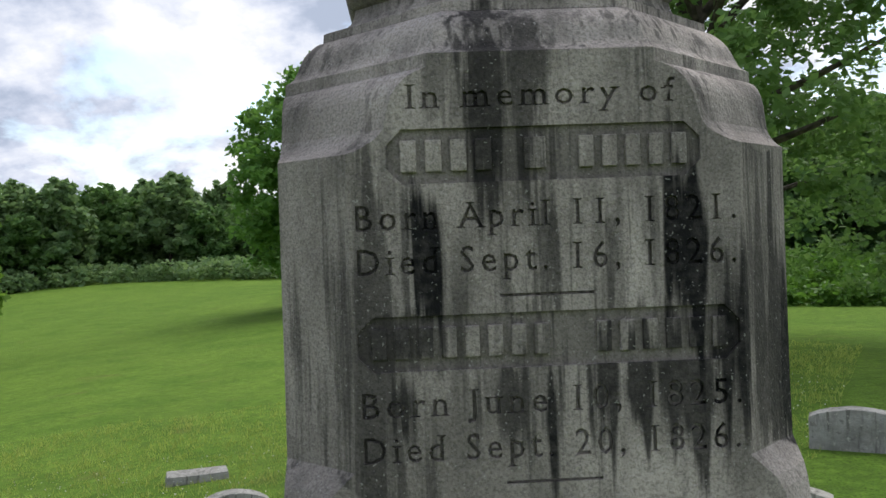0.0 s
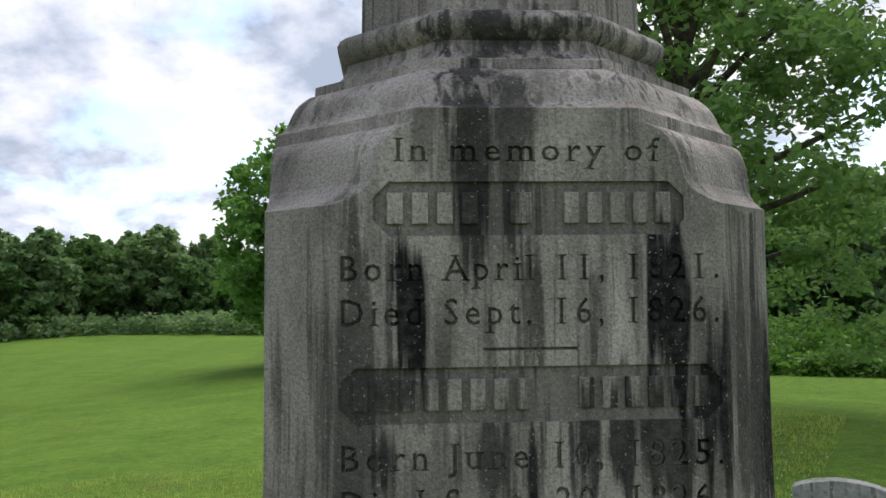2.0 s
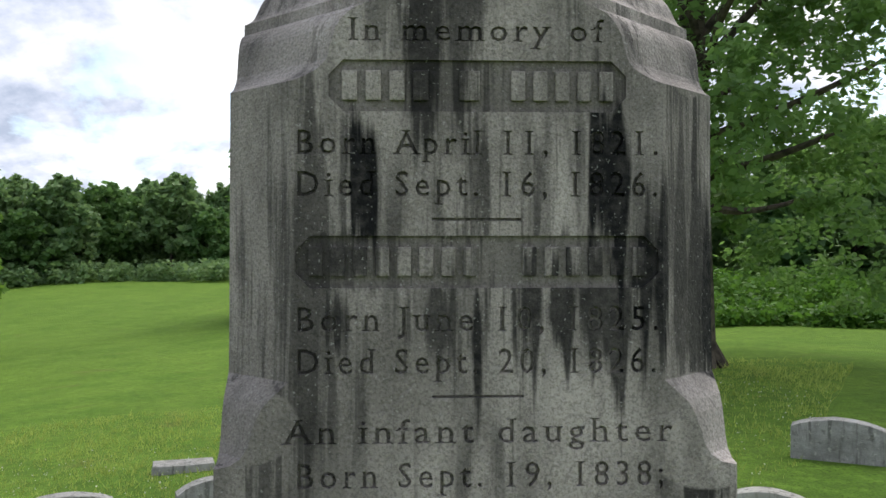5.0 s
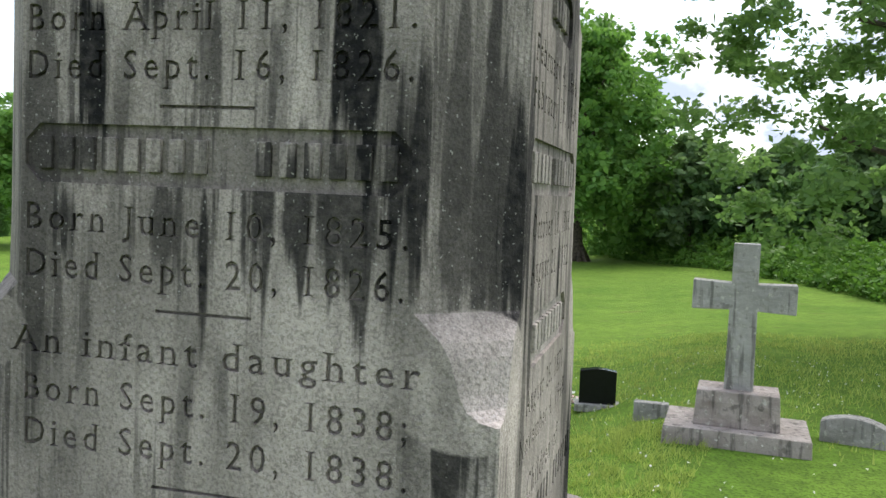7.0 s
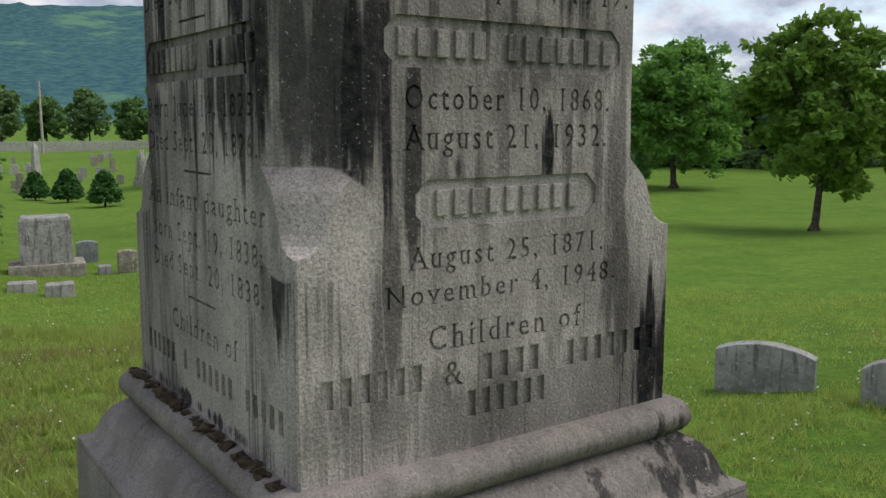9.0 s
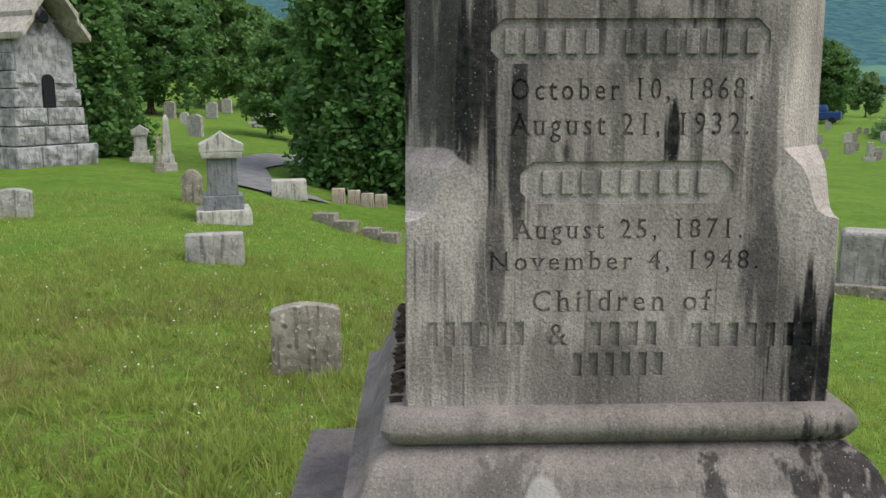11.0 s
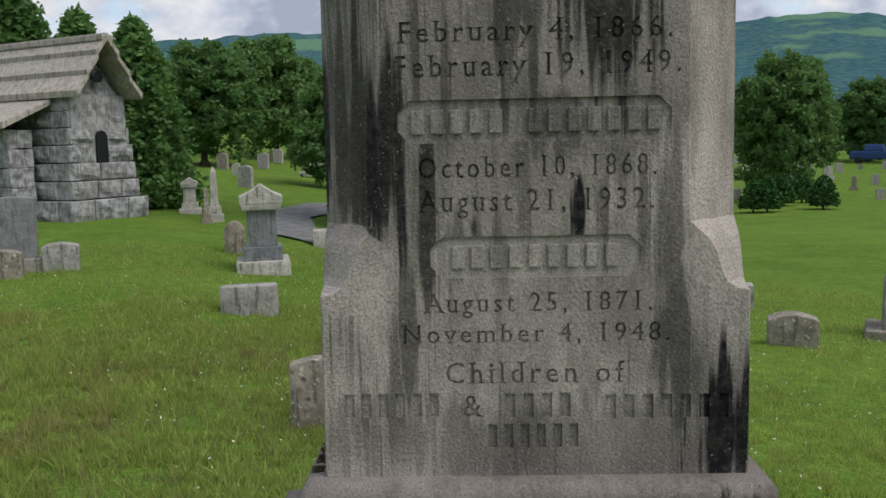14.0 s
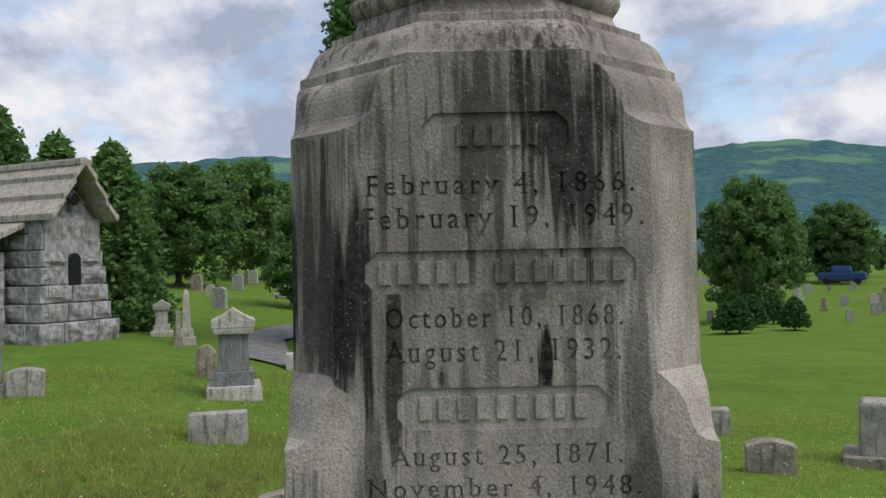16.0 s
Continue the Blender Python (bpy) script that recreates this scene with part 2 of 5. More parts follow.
ROOF_STONE = stone_material("roof_slab_stone", (0.32, 0.29, 0.25), (0.46, 0.42, 0.37), 0.4)


def plain_material(name, col, rough=0.6, metal=0.0, var=0.15, scale=20.0):
    n = Nodes(name, rough)
    n.bsdf.inputs["Metallic"].default_value = metal
    k = n.noise(scale, detail=4)
    c = n.mix(n.step(k, 0.3, 0.7), tuple(v * (1 - var) for v in col), tuple(min(1, v * (1 + var)) for v in col))
    return n.done(c, n.bump(k, 0.002, 0.3))


BLACK_GRANITE = plain_material("polished_black_granite", (0.008, 0.008, 0.009), 0.12)
ASPHALT = plain_material("asphalt", (0.15, 0.15, 0.152), 0.9, 0, 0.25, 3.0)
BARK = plain_material("bark", (0.075, 0.062, 0.048), 0.95, 0, 0.5, 9.0)
GLASS_DARK = plain_material("dark_window_glass", (0.02, 0.022, 0.025), 0.2)
WHITE_PAINT = plain_material("white_paint", (0.75, 0.75, 0.73), 0.6, 0, 0.06, 2.0)
ROOF_GREEN = plain_material("grey_green_metal_roof", (0.2, 0.28, 0.27), 0.5, 0, 0.15, 2.0)
BLUE_TARP = plain_material("blue_vehicle_paint", (0.02, 0.05, 0.16), 0.4)
POLE_WOOD = plain_material("weathered_pole_wood", (0.35, 0.32, 0.28), 0.9, 0, 0.2, 4.0)
PETALS = plain_material("artificial_petals", (0.75, 0.5, 0.5), 0.7, 0, 0.3, 60.0)
ORANGE = plain_material("orange_flag", (0.8, 0.15, 0.03), 0.6)
MOSS = plain_material("dry_moss", (0.055, 0.04, 0.025), 1.0, 0, 0.5, 60.0)


def leaf_material(name, lo, hi, thru=0.35, patchy=False):
    n = Nodes(name, 0.6)
    n.bsdf.inputs["Specular IOR Level"].default_value = 0.2
    r = n.math("ADD", n.math("MULTIPLY", n.random(True), 0.65), n.math("MULTIPLY", n.random(), 0.35))
    col = n.mix(r, lo, hi)
    if patchy:
        col = n.mix(n.math("MULTIPLY", n.step(n.noise(6.5, detail=6, rough=0.7), 0.46, 0.6), 0.4), col, (0.08, 0.135, 0.025))
        col = n.mix(n.math("MULTIPLY", n.step(n.noise(0.9, detail=7, rough=0.65), 0.54, 0.64), 0.55), col, (0.26, 0.21, 0.09))
    n.done(col)
    tr = n.nt.nodes.new("ShaderNodeBsdfTranslucent")
    n.nt.links.new(n.mix(0.5, col, (hi[0] * 1.3, hi[1] * 1.4, hi[2])), tr.inputs["Color"])
    ms = n.nt.nodes.new("ShaderNodeMixShader")
    ms.inputs[0].default_value = thru
    n.nt.links.new(n.bsdf.outputs[0], ms.inputs[1])
    n.nt.links.new(tr.outputs[0], ms.inputs[2])
    n.nt.links.new(ms.outputs[0], n.nt.nodes["Material Output"].inputs[0])
    return n.mat


LEAF_MID = leaf_material("maple_leaves", (0.068, 0.165, 0.038), (0.2, 0.36, 0.08), 0.42)
LEAF_DARK = leaf_material("dark_maple_leaves", (0.05, 0.12, 0.04), (0.145, 0.25, 0.078), 0.38)
LEAF_LIGHT = leaf_material("light_leaves", (0.069, 0.149, 0.023), (0.184, 0.299, 0.052))
# woodland green is paler and bluer, distance haze mixed into it
LEAF_WOOD = leaf_material("hazy_woodland_leaves", (0.08, 0.155, 0.07), (0.22, 0.32, 0.135), 0.4)
LEAF_OAK = leaf_material("oak_leaves", (0.06, 0.128, 0.042), (0.18, 0.29, 0.09), 0.45)
NEEDLE = leaf_material("evergreen_needles", (0.042, 0.105, 0.033), (0.13, 0.25, 0.07), 0.3)
NEEDLE_BLUE = leaf_material("blue_spruce_needles", (0.031, 0.078, 0.062), (0.078, 0.139, 0.124), 0.1)
YEW = leaf_material("clipped_yew_leaves", (0.019, 0.070, 0.019), (0.070, 0.171, 0.039), 0.15)
WEED = leaf_material("tall_weeds", (0.05, 0.13, 0.02), (0.13, 0.25, 0.04))
BLADE = leaf_material("grass_blades", (0.042, 0.085, 0.015), (0.43, 0.50, 0.14), 0.5, True)
BLADE_DRY = leaf_material("dry_grass_blades", (0.16, 0.13, 0.06), (0.26, 0.22, 0.1), 0.3)
CLOVER = plain_material("clover_flowers", (0.7, 0.7, 0.62), 0.8)


def lawn_material():
    n = Nodes("mown_lawn", 0.95)
    n.bsdf.inputs["Specular IOR Level"].default_value = 0.05
    big, mid, fine = n.noise(0.11, detail=4), n.noise(0.8, detail=5), n.noise(45.0, detail=3)
    col = n.mix(n.step(mid, 0.3, 0.7), (0.092, 0.178, 0.024), (0.142, 0.238, 0.036))
    col = n.mix(n.math("MULTIPLY", n.step(big, 0.4, 0.65), 0.45), col, (0.165, 0.265, 0.04))
    swath = n.noise(0.55, detail=2, stretch=(1.0, 0.12, 1.0))
    col = n.mix(n.math("MULTIPLY", n.step(swath, 0.4, 0.65), 0.2), col, (0.075, 0.14, 0.02))
    dry = n.math("MULTIPLY", n.step(n.noise(0.9, detail=6), 0.6, 0.74), 0.4)
    col = n.mix(dry, col, (0.15, 0.12, 0.05))
    col = n.mix(n.math("MULTIPLY", n.step(fine, 0.46, 0.66), 0.75), col, (0.048, 0.072, 0.016))
    tuft = n.noise(5.5, detail=7, rough=0.75)
    col = n.mix(n.math("MULTIPLY", n.step(tuft, 0.47, 0.6), 0.45), col, (0.06, 0.1, 0.02))
    col = n.mix(n.math("MULTIPLY", n.step(tuft, 0.46, 0.36), 0.35), col, (0.2, 0.32, 0.05))
    return n.done(col, n.bump(fine, 0.03, 0.9, n.bump(n.noise(6.0, detail=4), 0.06, 0.5)))


def hill_material():
    n = Nodes("hazy_far_forest", 1.0)
    n.bsdf.inputs["Specular IOR Level"].default_value = 0.0
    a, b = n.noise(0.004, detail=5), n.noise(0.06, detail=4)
    # blue of the distance haze is put into the forest colour
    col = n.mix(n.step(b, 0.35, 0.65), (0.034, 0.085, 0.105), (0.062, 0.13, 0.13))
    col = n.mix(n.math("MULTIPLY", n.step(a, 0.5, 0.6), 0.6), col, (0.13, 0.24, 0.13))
    return n.done(col, n.bump(b, 6.0, 0.8))


LAWN, HILL = lawn_material(), hill_material()


# ---- mesh helpers ----
def link(name, bm, mat, parent=None, label="", smooth=False):
    me = bpy.data.meshes.new(name)
    bm.normal_update()
    bm.to_mesh(me)
    bm.free()
    if smooth:
        me.polygons.foreach_set("use_smooth", [True] * len(me.polygons))
        me.set_sharp_from_angle(angle=radians(38))
    me.materials.append(mat)
    ob = new(name, me)
    if parent is not None:
        ob.parent = parent
    if label:
        ob["label"] = label
    return ob


part = link


def thing(name, label, category, at=None, group=""):
    ob = new(name)
    ob.empty_display_size = 0.1
    if at is not None:
        ob.matrix_basis = at
    return tagged(ob, label, category, group)


def array_mesh(name, verts, faces, mat, parent=None, smooth=False):
    """A mesh from numpy arrays of corners and of equal-sided faces."""
    me = bpy.data.meshes.new(name)
    k = faces.shape[1]
    me.vertices.add(len(verts))
    me.vertices.foreach_set("co", np.ascontiguousarray(verts, np.float32).ravel())
    me.loops.add(faces.size)
    me.loops.foreach_set("vertex_index", np.ascontiguousarray(faces, np.int32).ravel())
    me.polygons.add(len(faces))
    me.polygons.foreach_set("loop_start", np.arange(0, faces.size, k, dtype=np.int32))
    me.update(calc_edges=True)
    if smooth:
        me.polygons.foreach_set("use_smooth", [True] * len(me.polygons))
    me.materials.append(mat)
    ob = new(name, me)
    if parent is not None:
        ob.parent = parent
    return ob


def box_bm(sx, sy, sz, z0=0.0, bevel=0.01, taper=1.0, rough=0.0, seed=0, cut=0, x0=0.0, y0=0.0):
    """A bevelled block standing at z0, tapered to its top, with an uneven face if rough."""
    bm = bmesh.new()
    bmesh.ops.create_cube(bm, size=1.0)
    if bevel:
        for v in bm.verts:
            v.co = Vector((v.co.x * sx, v.co.y * sy, v.co.z * sz))
        bmesh.ops.bevel(bm, geom=bm.edges[:], offset=min(bevel, sx / 3, sy / 3, sz / 3), segments=2, affect="EDGES", profile=0.6)
    else:
        for v in bm.verts:
            v.co = Vector((v.co.x * sx, v.co.y * sy, v.co.z * sz))
    if cut:
        bmesh.ops.subdivide_edges(bm, edges=[e for e in bm.edges if e.calc_length() > min(sx, sy, sz) * 0.5], cuts=cut, use_grid_fill=True)
    for v in bm.verts:
        k = 1 + (taper - 1) * (v.co.z / sz + 0.5)
        v.co.x, v.co.y = v.co.x * k, v.co.y * k
        if rough:
            v.co += noise.noise_vector(v.co * (2.2 / max(0.1, min(sx, sz))) + Vector((seed * 7.3, 0, seed))) * rough
        v.co += Vector((x0, y0, z0 + sz / 2))
    return bm


def merge(bms):
    out = bmesh.new()
    for b in bms:
        me = bpy.data.meshes.new("tmp")
        b.to_mesh(me)
        b.free()
        out.from_mesh(me)
        bpy.data.meshes.remove(me)
    return out


def prism_bm(outline, depth, bevel=0.01, rough=0.0, seed=0):
    """An upright slab: outline of (x, z), thickness along y."""
    bm = bmesh.new()
    vs = [bm.verts.new((x, -depth / 2, z)) for x, z in outline]
    f = bm.faces.new(vs)
    r = bmesh.ops.extrude_face_region(bm, geom=[f])
    bmesh.ops.translate(bm, vec=(0, depth, 0), verts=[g for g in r["geom"] if isinstance(g, bmesh.types.BMVert)])
    bmesh.ops.recalc_face_normals(bm, faces=bm.faces[:])
    if bevel:
        caps = [e for e in bm.edges if len(e.link_faces) == 2 and e.calc_face_angle(0) > 1.2]
        bmesh.ops.bevel(bm, geom=caps, offset=bevel, segments=2, affect="EDGES", profile=0.6)
    if rough:
        bmesh.ops.triangulate(bm, faces=[f for f in bm.faces if len(f.verts) > 4])
        bmesh.ops.subdivide_edges(bm, edges=[e for e in bm.edges if e.calc_length() > 0.12], cuts=1)
        for v in bm.verts:
            v.co += noise.noise_vector(v.co * 9 + Vector((seed * 3.7, seed, 0))) * rough
    return bm


def lathe_bm(rows, sides=16, top=True):
    """A turned shape from rows of (z, radius)."""
    bm = bmesh.new()
    rings = [[bm.verts.new((r * math.cos(2 * math.pi * k / sides), r * math.sin(2 * math.pi * k / sides), z)) for k in range(sides)] for z, r in rows]
    for a, b in zip(rings, rings[1:]):
        for k in range(sides):
            bm.faces.new((a[k], a[(k + 1) % sides], b[(k + 1) % sides], b[k]))
    if top:
        bm.faces.new(rings[-1])
        bm.faces.new(rings[0][::-1])
    return bm


# ---- ground ----
RADII = [0, 5, 10, 20, 40, 65, 110]
BEARINGS = [-60, -25, -8, 6, 18, 34, 50, 68, 80, 92, 104, 116, 150]
FALL = [
    [-.15, -.15, -.2, -.4, -.7, -1, -1], [-.15, -.15, -.25, -.55, -.9, -1, -1], [-.15, -.15, -.45, -1.0, -1.3, -1.2, -1],
    [-.15, -.4, -1.0, -1.4, -1.75, -1.9, -1.2], [-.15, -.5, -1.05, -1.6, -2.2, -2.1, -1.3], [-.15, -.7, -1.2, -1.9, -2.9, -3.1, -3.0],
    [-.15, -.55, -1.0, -1.7, -2.7, -3.1, -3.2], [-.15, -.5, -.9, -1.5, -2.3, -2.8, -2.0], [-.15, -.5, -1.0, -1.6, -2.7, -3.7, -3.0],
    [-.15, -.5, -.85, -1.1, -1.5, -1.6, 0.5], [-.15, -.45, -.4, -.35, -.2, .6, 4.0], [-.15, -.3, -.15, -.1, .3, 1, 4], [-.15, -.2, -.2, 0, .3, 1, 2]]


def ground_z(x, y):
    """Height of the lawn: a knoll under the monument that falls away by bearing."""
    r, a = min(math.hypot(x, y), 109.9), math.degrees(math.atan2(-x, y))
    if a < -60:
        a = -60 if a > -135 else 150
    a = min(a, 149.9)
    i = max(k for k in range(13) if BEARINGS[k] <= a)
    u = (a - BEARINGS[i]) / (BEARINGS[i + 1] - BEARINGS[i])
    u = u * u * (3 - 2 * u)
    j = max(k for k in range(7) if RADII[k] <= r)
    v = (r - RADII[j]) / (RADII[j + 1] - RADII[j])
    p, q = FALL[i], FALL[i + 1]
    return (p[j] * (1 - v) + p[j + 1] * v) * (1 - u) + (q[j] * (1 - v) + q[j + 1] * v) * u


def build_ground():
    rings = [0.6 * 1.075 ** k for k in range(112)]
    rings = [r for r in rings if r < 1200] + [1700, 2600, 4500]
    n = 144
    co, fa = [(0, 0, ground_z(0, 0))], []
    for r in rings:
        for k in range(n):
            a = 2 * math.pi * k / n
            x, y = r * math.cos(a), r * math.sin(a)
            z = ground_z(x, y)
            if r > 110:
                z += (-3.0 - z) * min(1, (r - 110) / 250)
            z += 0.06 * noise.noise((x * 0.2, y * 0.2, 0)) * min(1, max(0, r - 14) / 8)
            co.append((x, y, z))
    for k in range(n):
        fa.append((0, 1 + k, 1 + (k + 1) % n, 0))
    for i in range(len(rings) - 1):
        for k in range(n):
            a, b = 1 + i * n + k, 1 + i * n + (k + 1) % n
            fa.append((a, a + n, b + n, b))
    bm = bmesh.new()
    vs = [bm.verts.new(c) for c in co]
    for f in fa:
        bm.faces.new([vs[i] for i in dict.fromkeys(f)])
    bmesh.ops.recalc_face_normals(bm, faces=bm.faces[:])
    tagged(link("ground", bm, LAWN, smooth=True), "mown green lawn falling away round the monument", "lawn", kind="structure")


build_ground()


def on_ground(x, y, turn=0.0, scale=1.0, lean=0.0, sink=0.02, dz=0.0):
    return pose(x, y, ground_z(x, y) - sink + dz, lean, 0, turn) @ Matrix.Diagonal((scale, scale, scale, 1))


# distant wooded ridge, its haze carried by the material colour
def build_ridge():
    bm = bmesh.new()
    rows = []
    n = 240
    for i in range(n + 1):
        a = 30 + 130 * i / n
        el = 4.4 + 2.3 * min(1, max(0, (a - 52) / 16)) - 3.6 * min(1, max(0, (56 - a) / 20)) ** 1.3
        el += 0.28 * math.sin(a * 0.21) + 0.35 * noise.noise((a * 0.12, 3.0, 0))
        col = []
        for j in range(13):
            v = j / 12
            r = 900 + 1500 * v
            z = -6 + (math.tan(radians(el)) * 2400 + 6) * (v ** 1.25)
            z += 9 * noise.noise((a * 0.9, v * 7, 1.0)) * v
            if j == 12:
                z += 5 * noise.noise((a * 9.0, 0.0, 2.0)) + 3 * noise.noise((a * 31.0, 0.0, 5.0))
            col.append(bm.verts.new((-r * math.sin(radians(a)), r * math.cos(radians(a)), z)))
        rows.append(col)
    for p, q in zip(rows, rows[1:]):
        for j in range(12):
            bm.faces.new((p[j], q[j], q[j + 1], p[j + 1]))
    bmesh.ops.recalc_face_normals(bm, faces=bm.faces[:])
    tagged(link("backdrop", bm, HILL, smooth=True), "long wooded ridge on the horizon, blue-green haze in its colour", "hill", kind="structure")


build_ridge()


# ---- the monument ----
def half_width(z):
    return 0.352 - 0.006 * (z - 1.228)


def smooth_rows(rows, times=3):
    """Rows of (z, a, c) with rounded steps in between."""
    out = []
    for k in range(len(rows) - 1):
        p0, p1, p2, p3 = rows[max(0, k - 1)], rows[k], rows[k + 1], rows[min(len(rows) - 1, k + 2)]
        for i in range(times):
            t = i / times
            out.append(tuple(0.5 * (2 * b + (c - a) * t + (2 * a - 5 * b + 4 * c - d) * t * t + (3 * b - a - 3 * c + d) * t ** 3) for a, b, c, d in zip(p0, p1, p2, p3)))
    return out + [rows[-1]]


def octagon(a, c):
    b = a - c
    return [(-b, -a), (b, -a), (a, -b), (a, b), (b, a), (-b, a), (-a, b), (-a, -b)]


def loft_bm(rows, skip=(), top=True, bottom=True, wear=0.0, seed=0):
    """A stone of eight sides from rows of (z, half width, corner cut); skip: sides left open."""
    bm = bmesh.new()
    rings = []
    for z, a, c in rows:
        ring = []
        for x, y in octagon(a, max(c, 0.003)):
            v = Vector((x, y, z))
            if wear:
                v += noise.noise_vector(v * 11 + Vector((seed, 0, 0))) * wear
            ring.append(bm.verts.new(v))
        rings.append(ring)
    for p, q in zip(rings, rings[1:]):
        for k in range(8):
            if k not in skip:
                bm.faces.new((p[k], p[(k + 1) % 8], q[(k + 1) % 8], q[k]))
    if top:
        bm.faces.new(rings[-1])
    if bottom:
        bm.faces.new(rings[0][::-1])
    return bm


EDGE = 0.25
SCROLL = [(1.227, 0.003), (1.231, 0.022), (1.241, 0.037), (1.256, 0.045), (1.274, 0.050), (1.295, 0.057), (1.312, 0.067), (1.326, 0.082), (1.337, 0.094), (1.341, 0.099)]
COVE = [(1.742, 0.098), (1.746, 0.110), (1.751, 0.121), (1.757, 0.131), (1.763, 0.139), (1.772, 0.146), (1.783, 0.149), (1.794, 0.152), (1.806, 0.155), (1.816, 0.159), (1.824, 0.164), (1.831, 0.170), (1.838, 0.178), (1.843, 0.187), (1.847, 0.198), (1.849, 0.204), (1.866, 0.205)]
DIE = [(z, half_width(z), 0.003) for z in (0.914, 1.0, 1.1, 1.2)] + [(z, half_width(z), c) for z, c in SCROLL]
DIE += [(z, half_width(z), half_width(z) - EDGE) for z in (1.42, 1.5, 1.58, 1.66)] + [(z, half_width(z), c) for z, c in COVE]


def text_edges(body, u0, u1, z0, cap):
    """Outline edges of a line of lettering, laid out from u0 to u1 with its baseline at z0 and capitals of height cap."""
    cu = bpy.data.curves.new("line", "FONT")
    cu.body, cu.size, cu.resolution_u = body, 1.0, 2
    cu.space_character, cu.offset = 1.3, 0.006
    ob = new("line", cu)
    dg = bpy.context.evaluated_depsgraph_get()
    me = bpy.data.meshes.new_from_object(ob.evaluated_get(dg))
    bpy.data.objects.remove(ob)
    bm = bmesh.new()
    bm.from_mesh(me)
    bpy.data.meshes.remove(me)
    bmesh.ops.remove_doubles(bm, verts=bm.verts[:], dist=0.0005)
    xs = [v.co.x for v in bm.verts]
    sx, sy = (u1 - u0) / (max(xs) - min(xs)), cap / 0.73
    pairs = []

    def put(p, q):
        pairs.append([(u0 + (c[0] - min(xs)) * sx, z0 + c[1] * sy) for c in (p, q)])

    rim = [e for e in bm.edges if len(e.link_faces) == 1]
    feet = [e for e in rim if abs(e.verts[0].co.y - e.verts[1].co.y) < 0.004 and 0.035 < e.calc_length() < 0.16]
    lines = np.array([[*e.verts[0].co.xy, *e.verts[1].co.xy] for e in rim])
    moved, used, gone = {}, [], set()
    for e in feet:
        # a slab foot on the end of every stem that has room for one
        lo, hi = sorted(e.verts, key=lambda v: v.co.x)
        if lo in moved or hi in moved:
            continue
        y = lo.co.y
        inward = 1 if e.link_faces[0].calc_center_median().y > y else -1
        y0, y1 = min(y, y + 0.05 * inward) - 0.004, max(y, y + 0.05 * inward) + 0.004
        own = np.array([lo in r.verts or hi in r.verts for r in rim])
        for reach in (0.09, 0.075, 0.06, 0.045, 0.0):
            x0, x1 = lo.co.x - reach, hi.co.x + reach
            near = (np.minimum(lines[:, 0], lines[:, 2]) < x1 + 0.01) & (np.maximum(lines[:, 0], lines[:, 2]) > x0 - 0.01)
            near &= (np.minimum(lines[:, 1], lines[:, 3]) < y1) & (np.maximum(lines[:, 1], lines[:, 3]) > y0)
            if not (near & ~own).any() and not any(x0 - 0.01 < b and x1 + 0.01 > a and y0 < d and y1 > c for a, b, c, d in used):
                break
        if reach == 0.0:
            continue
        if min(abs(r.other_vert(v).co.y - y) for v in (lo, hi) for r in v.link_edges if r in rim and r is not e) < 0.06:
            continue
        used.append((x0, x1, y0, y1))
        moved[lo], moved[hi] = (lo.co.x, y + 0.05 * inward), (hi.co.x, y + 0.05 * inward)
        pts = [moved[lo], (x0, y + 0.022 * inward), (x0, y), (x1, y), (x1, y + 0.022 * inward), moved[hi]]
        for p, q in zip(pts, pts[1:]):
            put(p, q)
        gone.add(e)
    for e in rim:
        if e not in gone:
            a, b = e.verts
            put(moved.get(a, (a.co.x, a.co.y)), moved.get(b, (b.co.x, b.co.y)))
    bm.free()
    return pairs


def loop_edges(pts):
    return [[pts[i], pts[(i + 1) % len(pts)]] for i in range(len(pts))]


def slot(u0, u1, z0, z1):
    return loop_edges([(u0, z0), (u1, z0), (u1, z1), (u0, z1)])


def cut_panel(u0, u1, z0, z1, c=0.02):
    return loop_edges([(u0 + c, z0), (u1 - c, z0), (u1, z0 + c), (u1, z1 - c), (u1 - c, z1), (u0 + c, z1), (u0, z1 - c), (u0, z0 + c)])


def strokes(u0, u1, z0, z1, pitch, fill):
    """A word's width divided into plain upright bars."""
    n = max(1, round((u1 - u0) / pitch))
    w = (u1 - u0) / n
    return [(u0 + (k + 0.5 - fill / 2) * w, u0 + (k + 0.5 + fill / 2) * w, z0, z1) for k in range(n)]


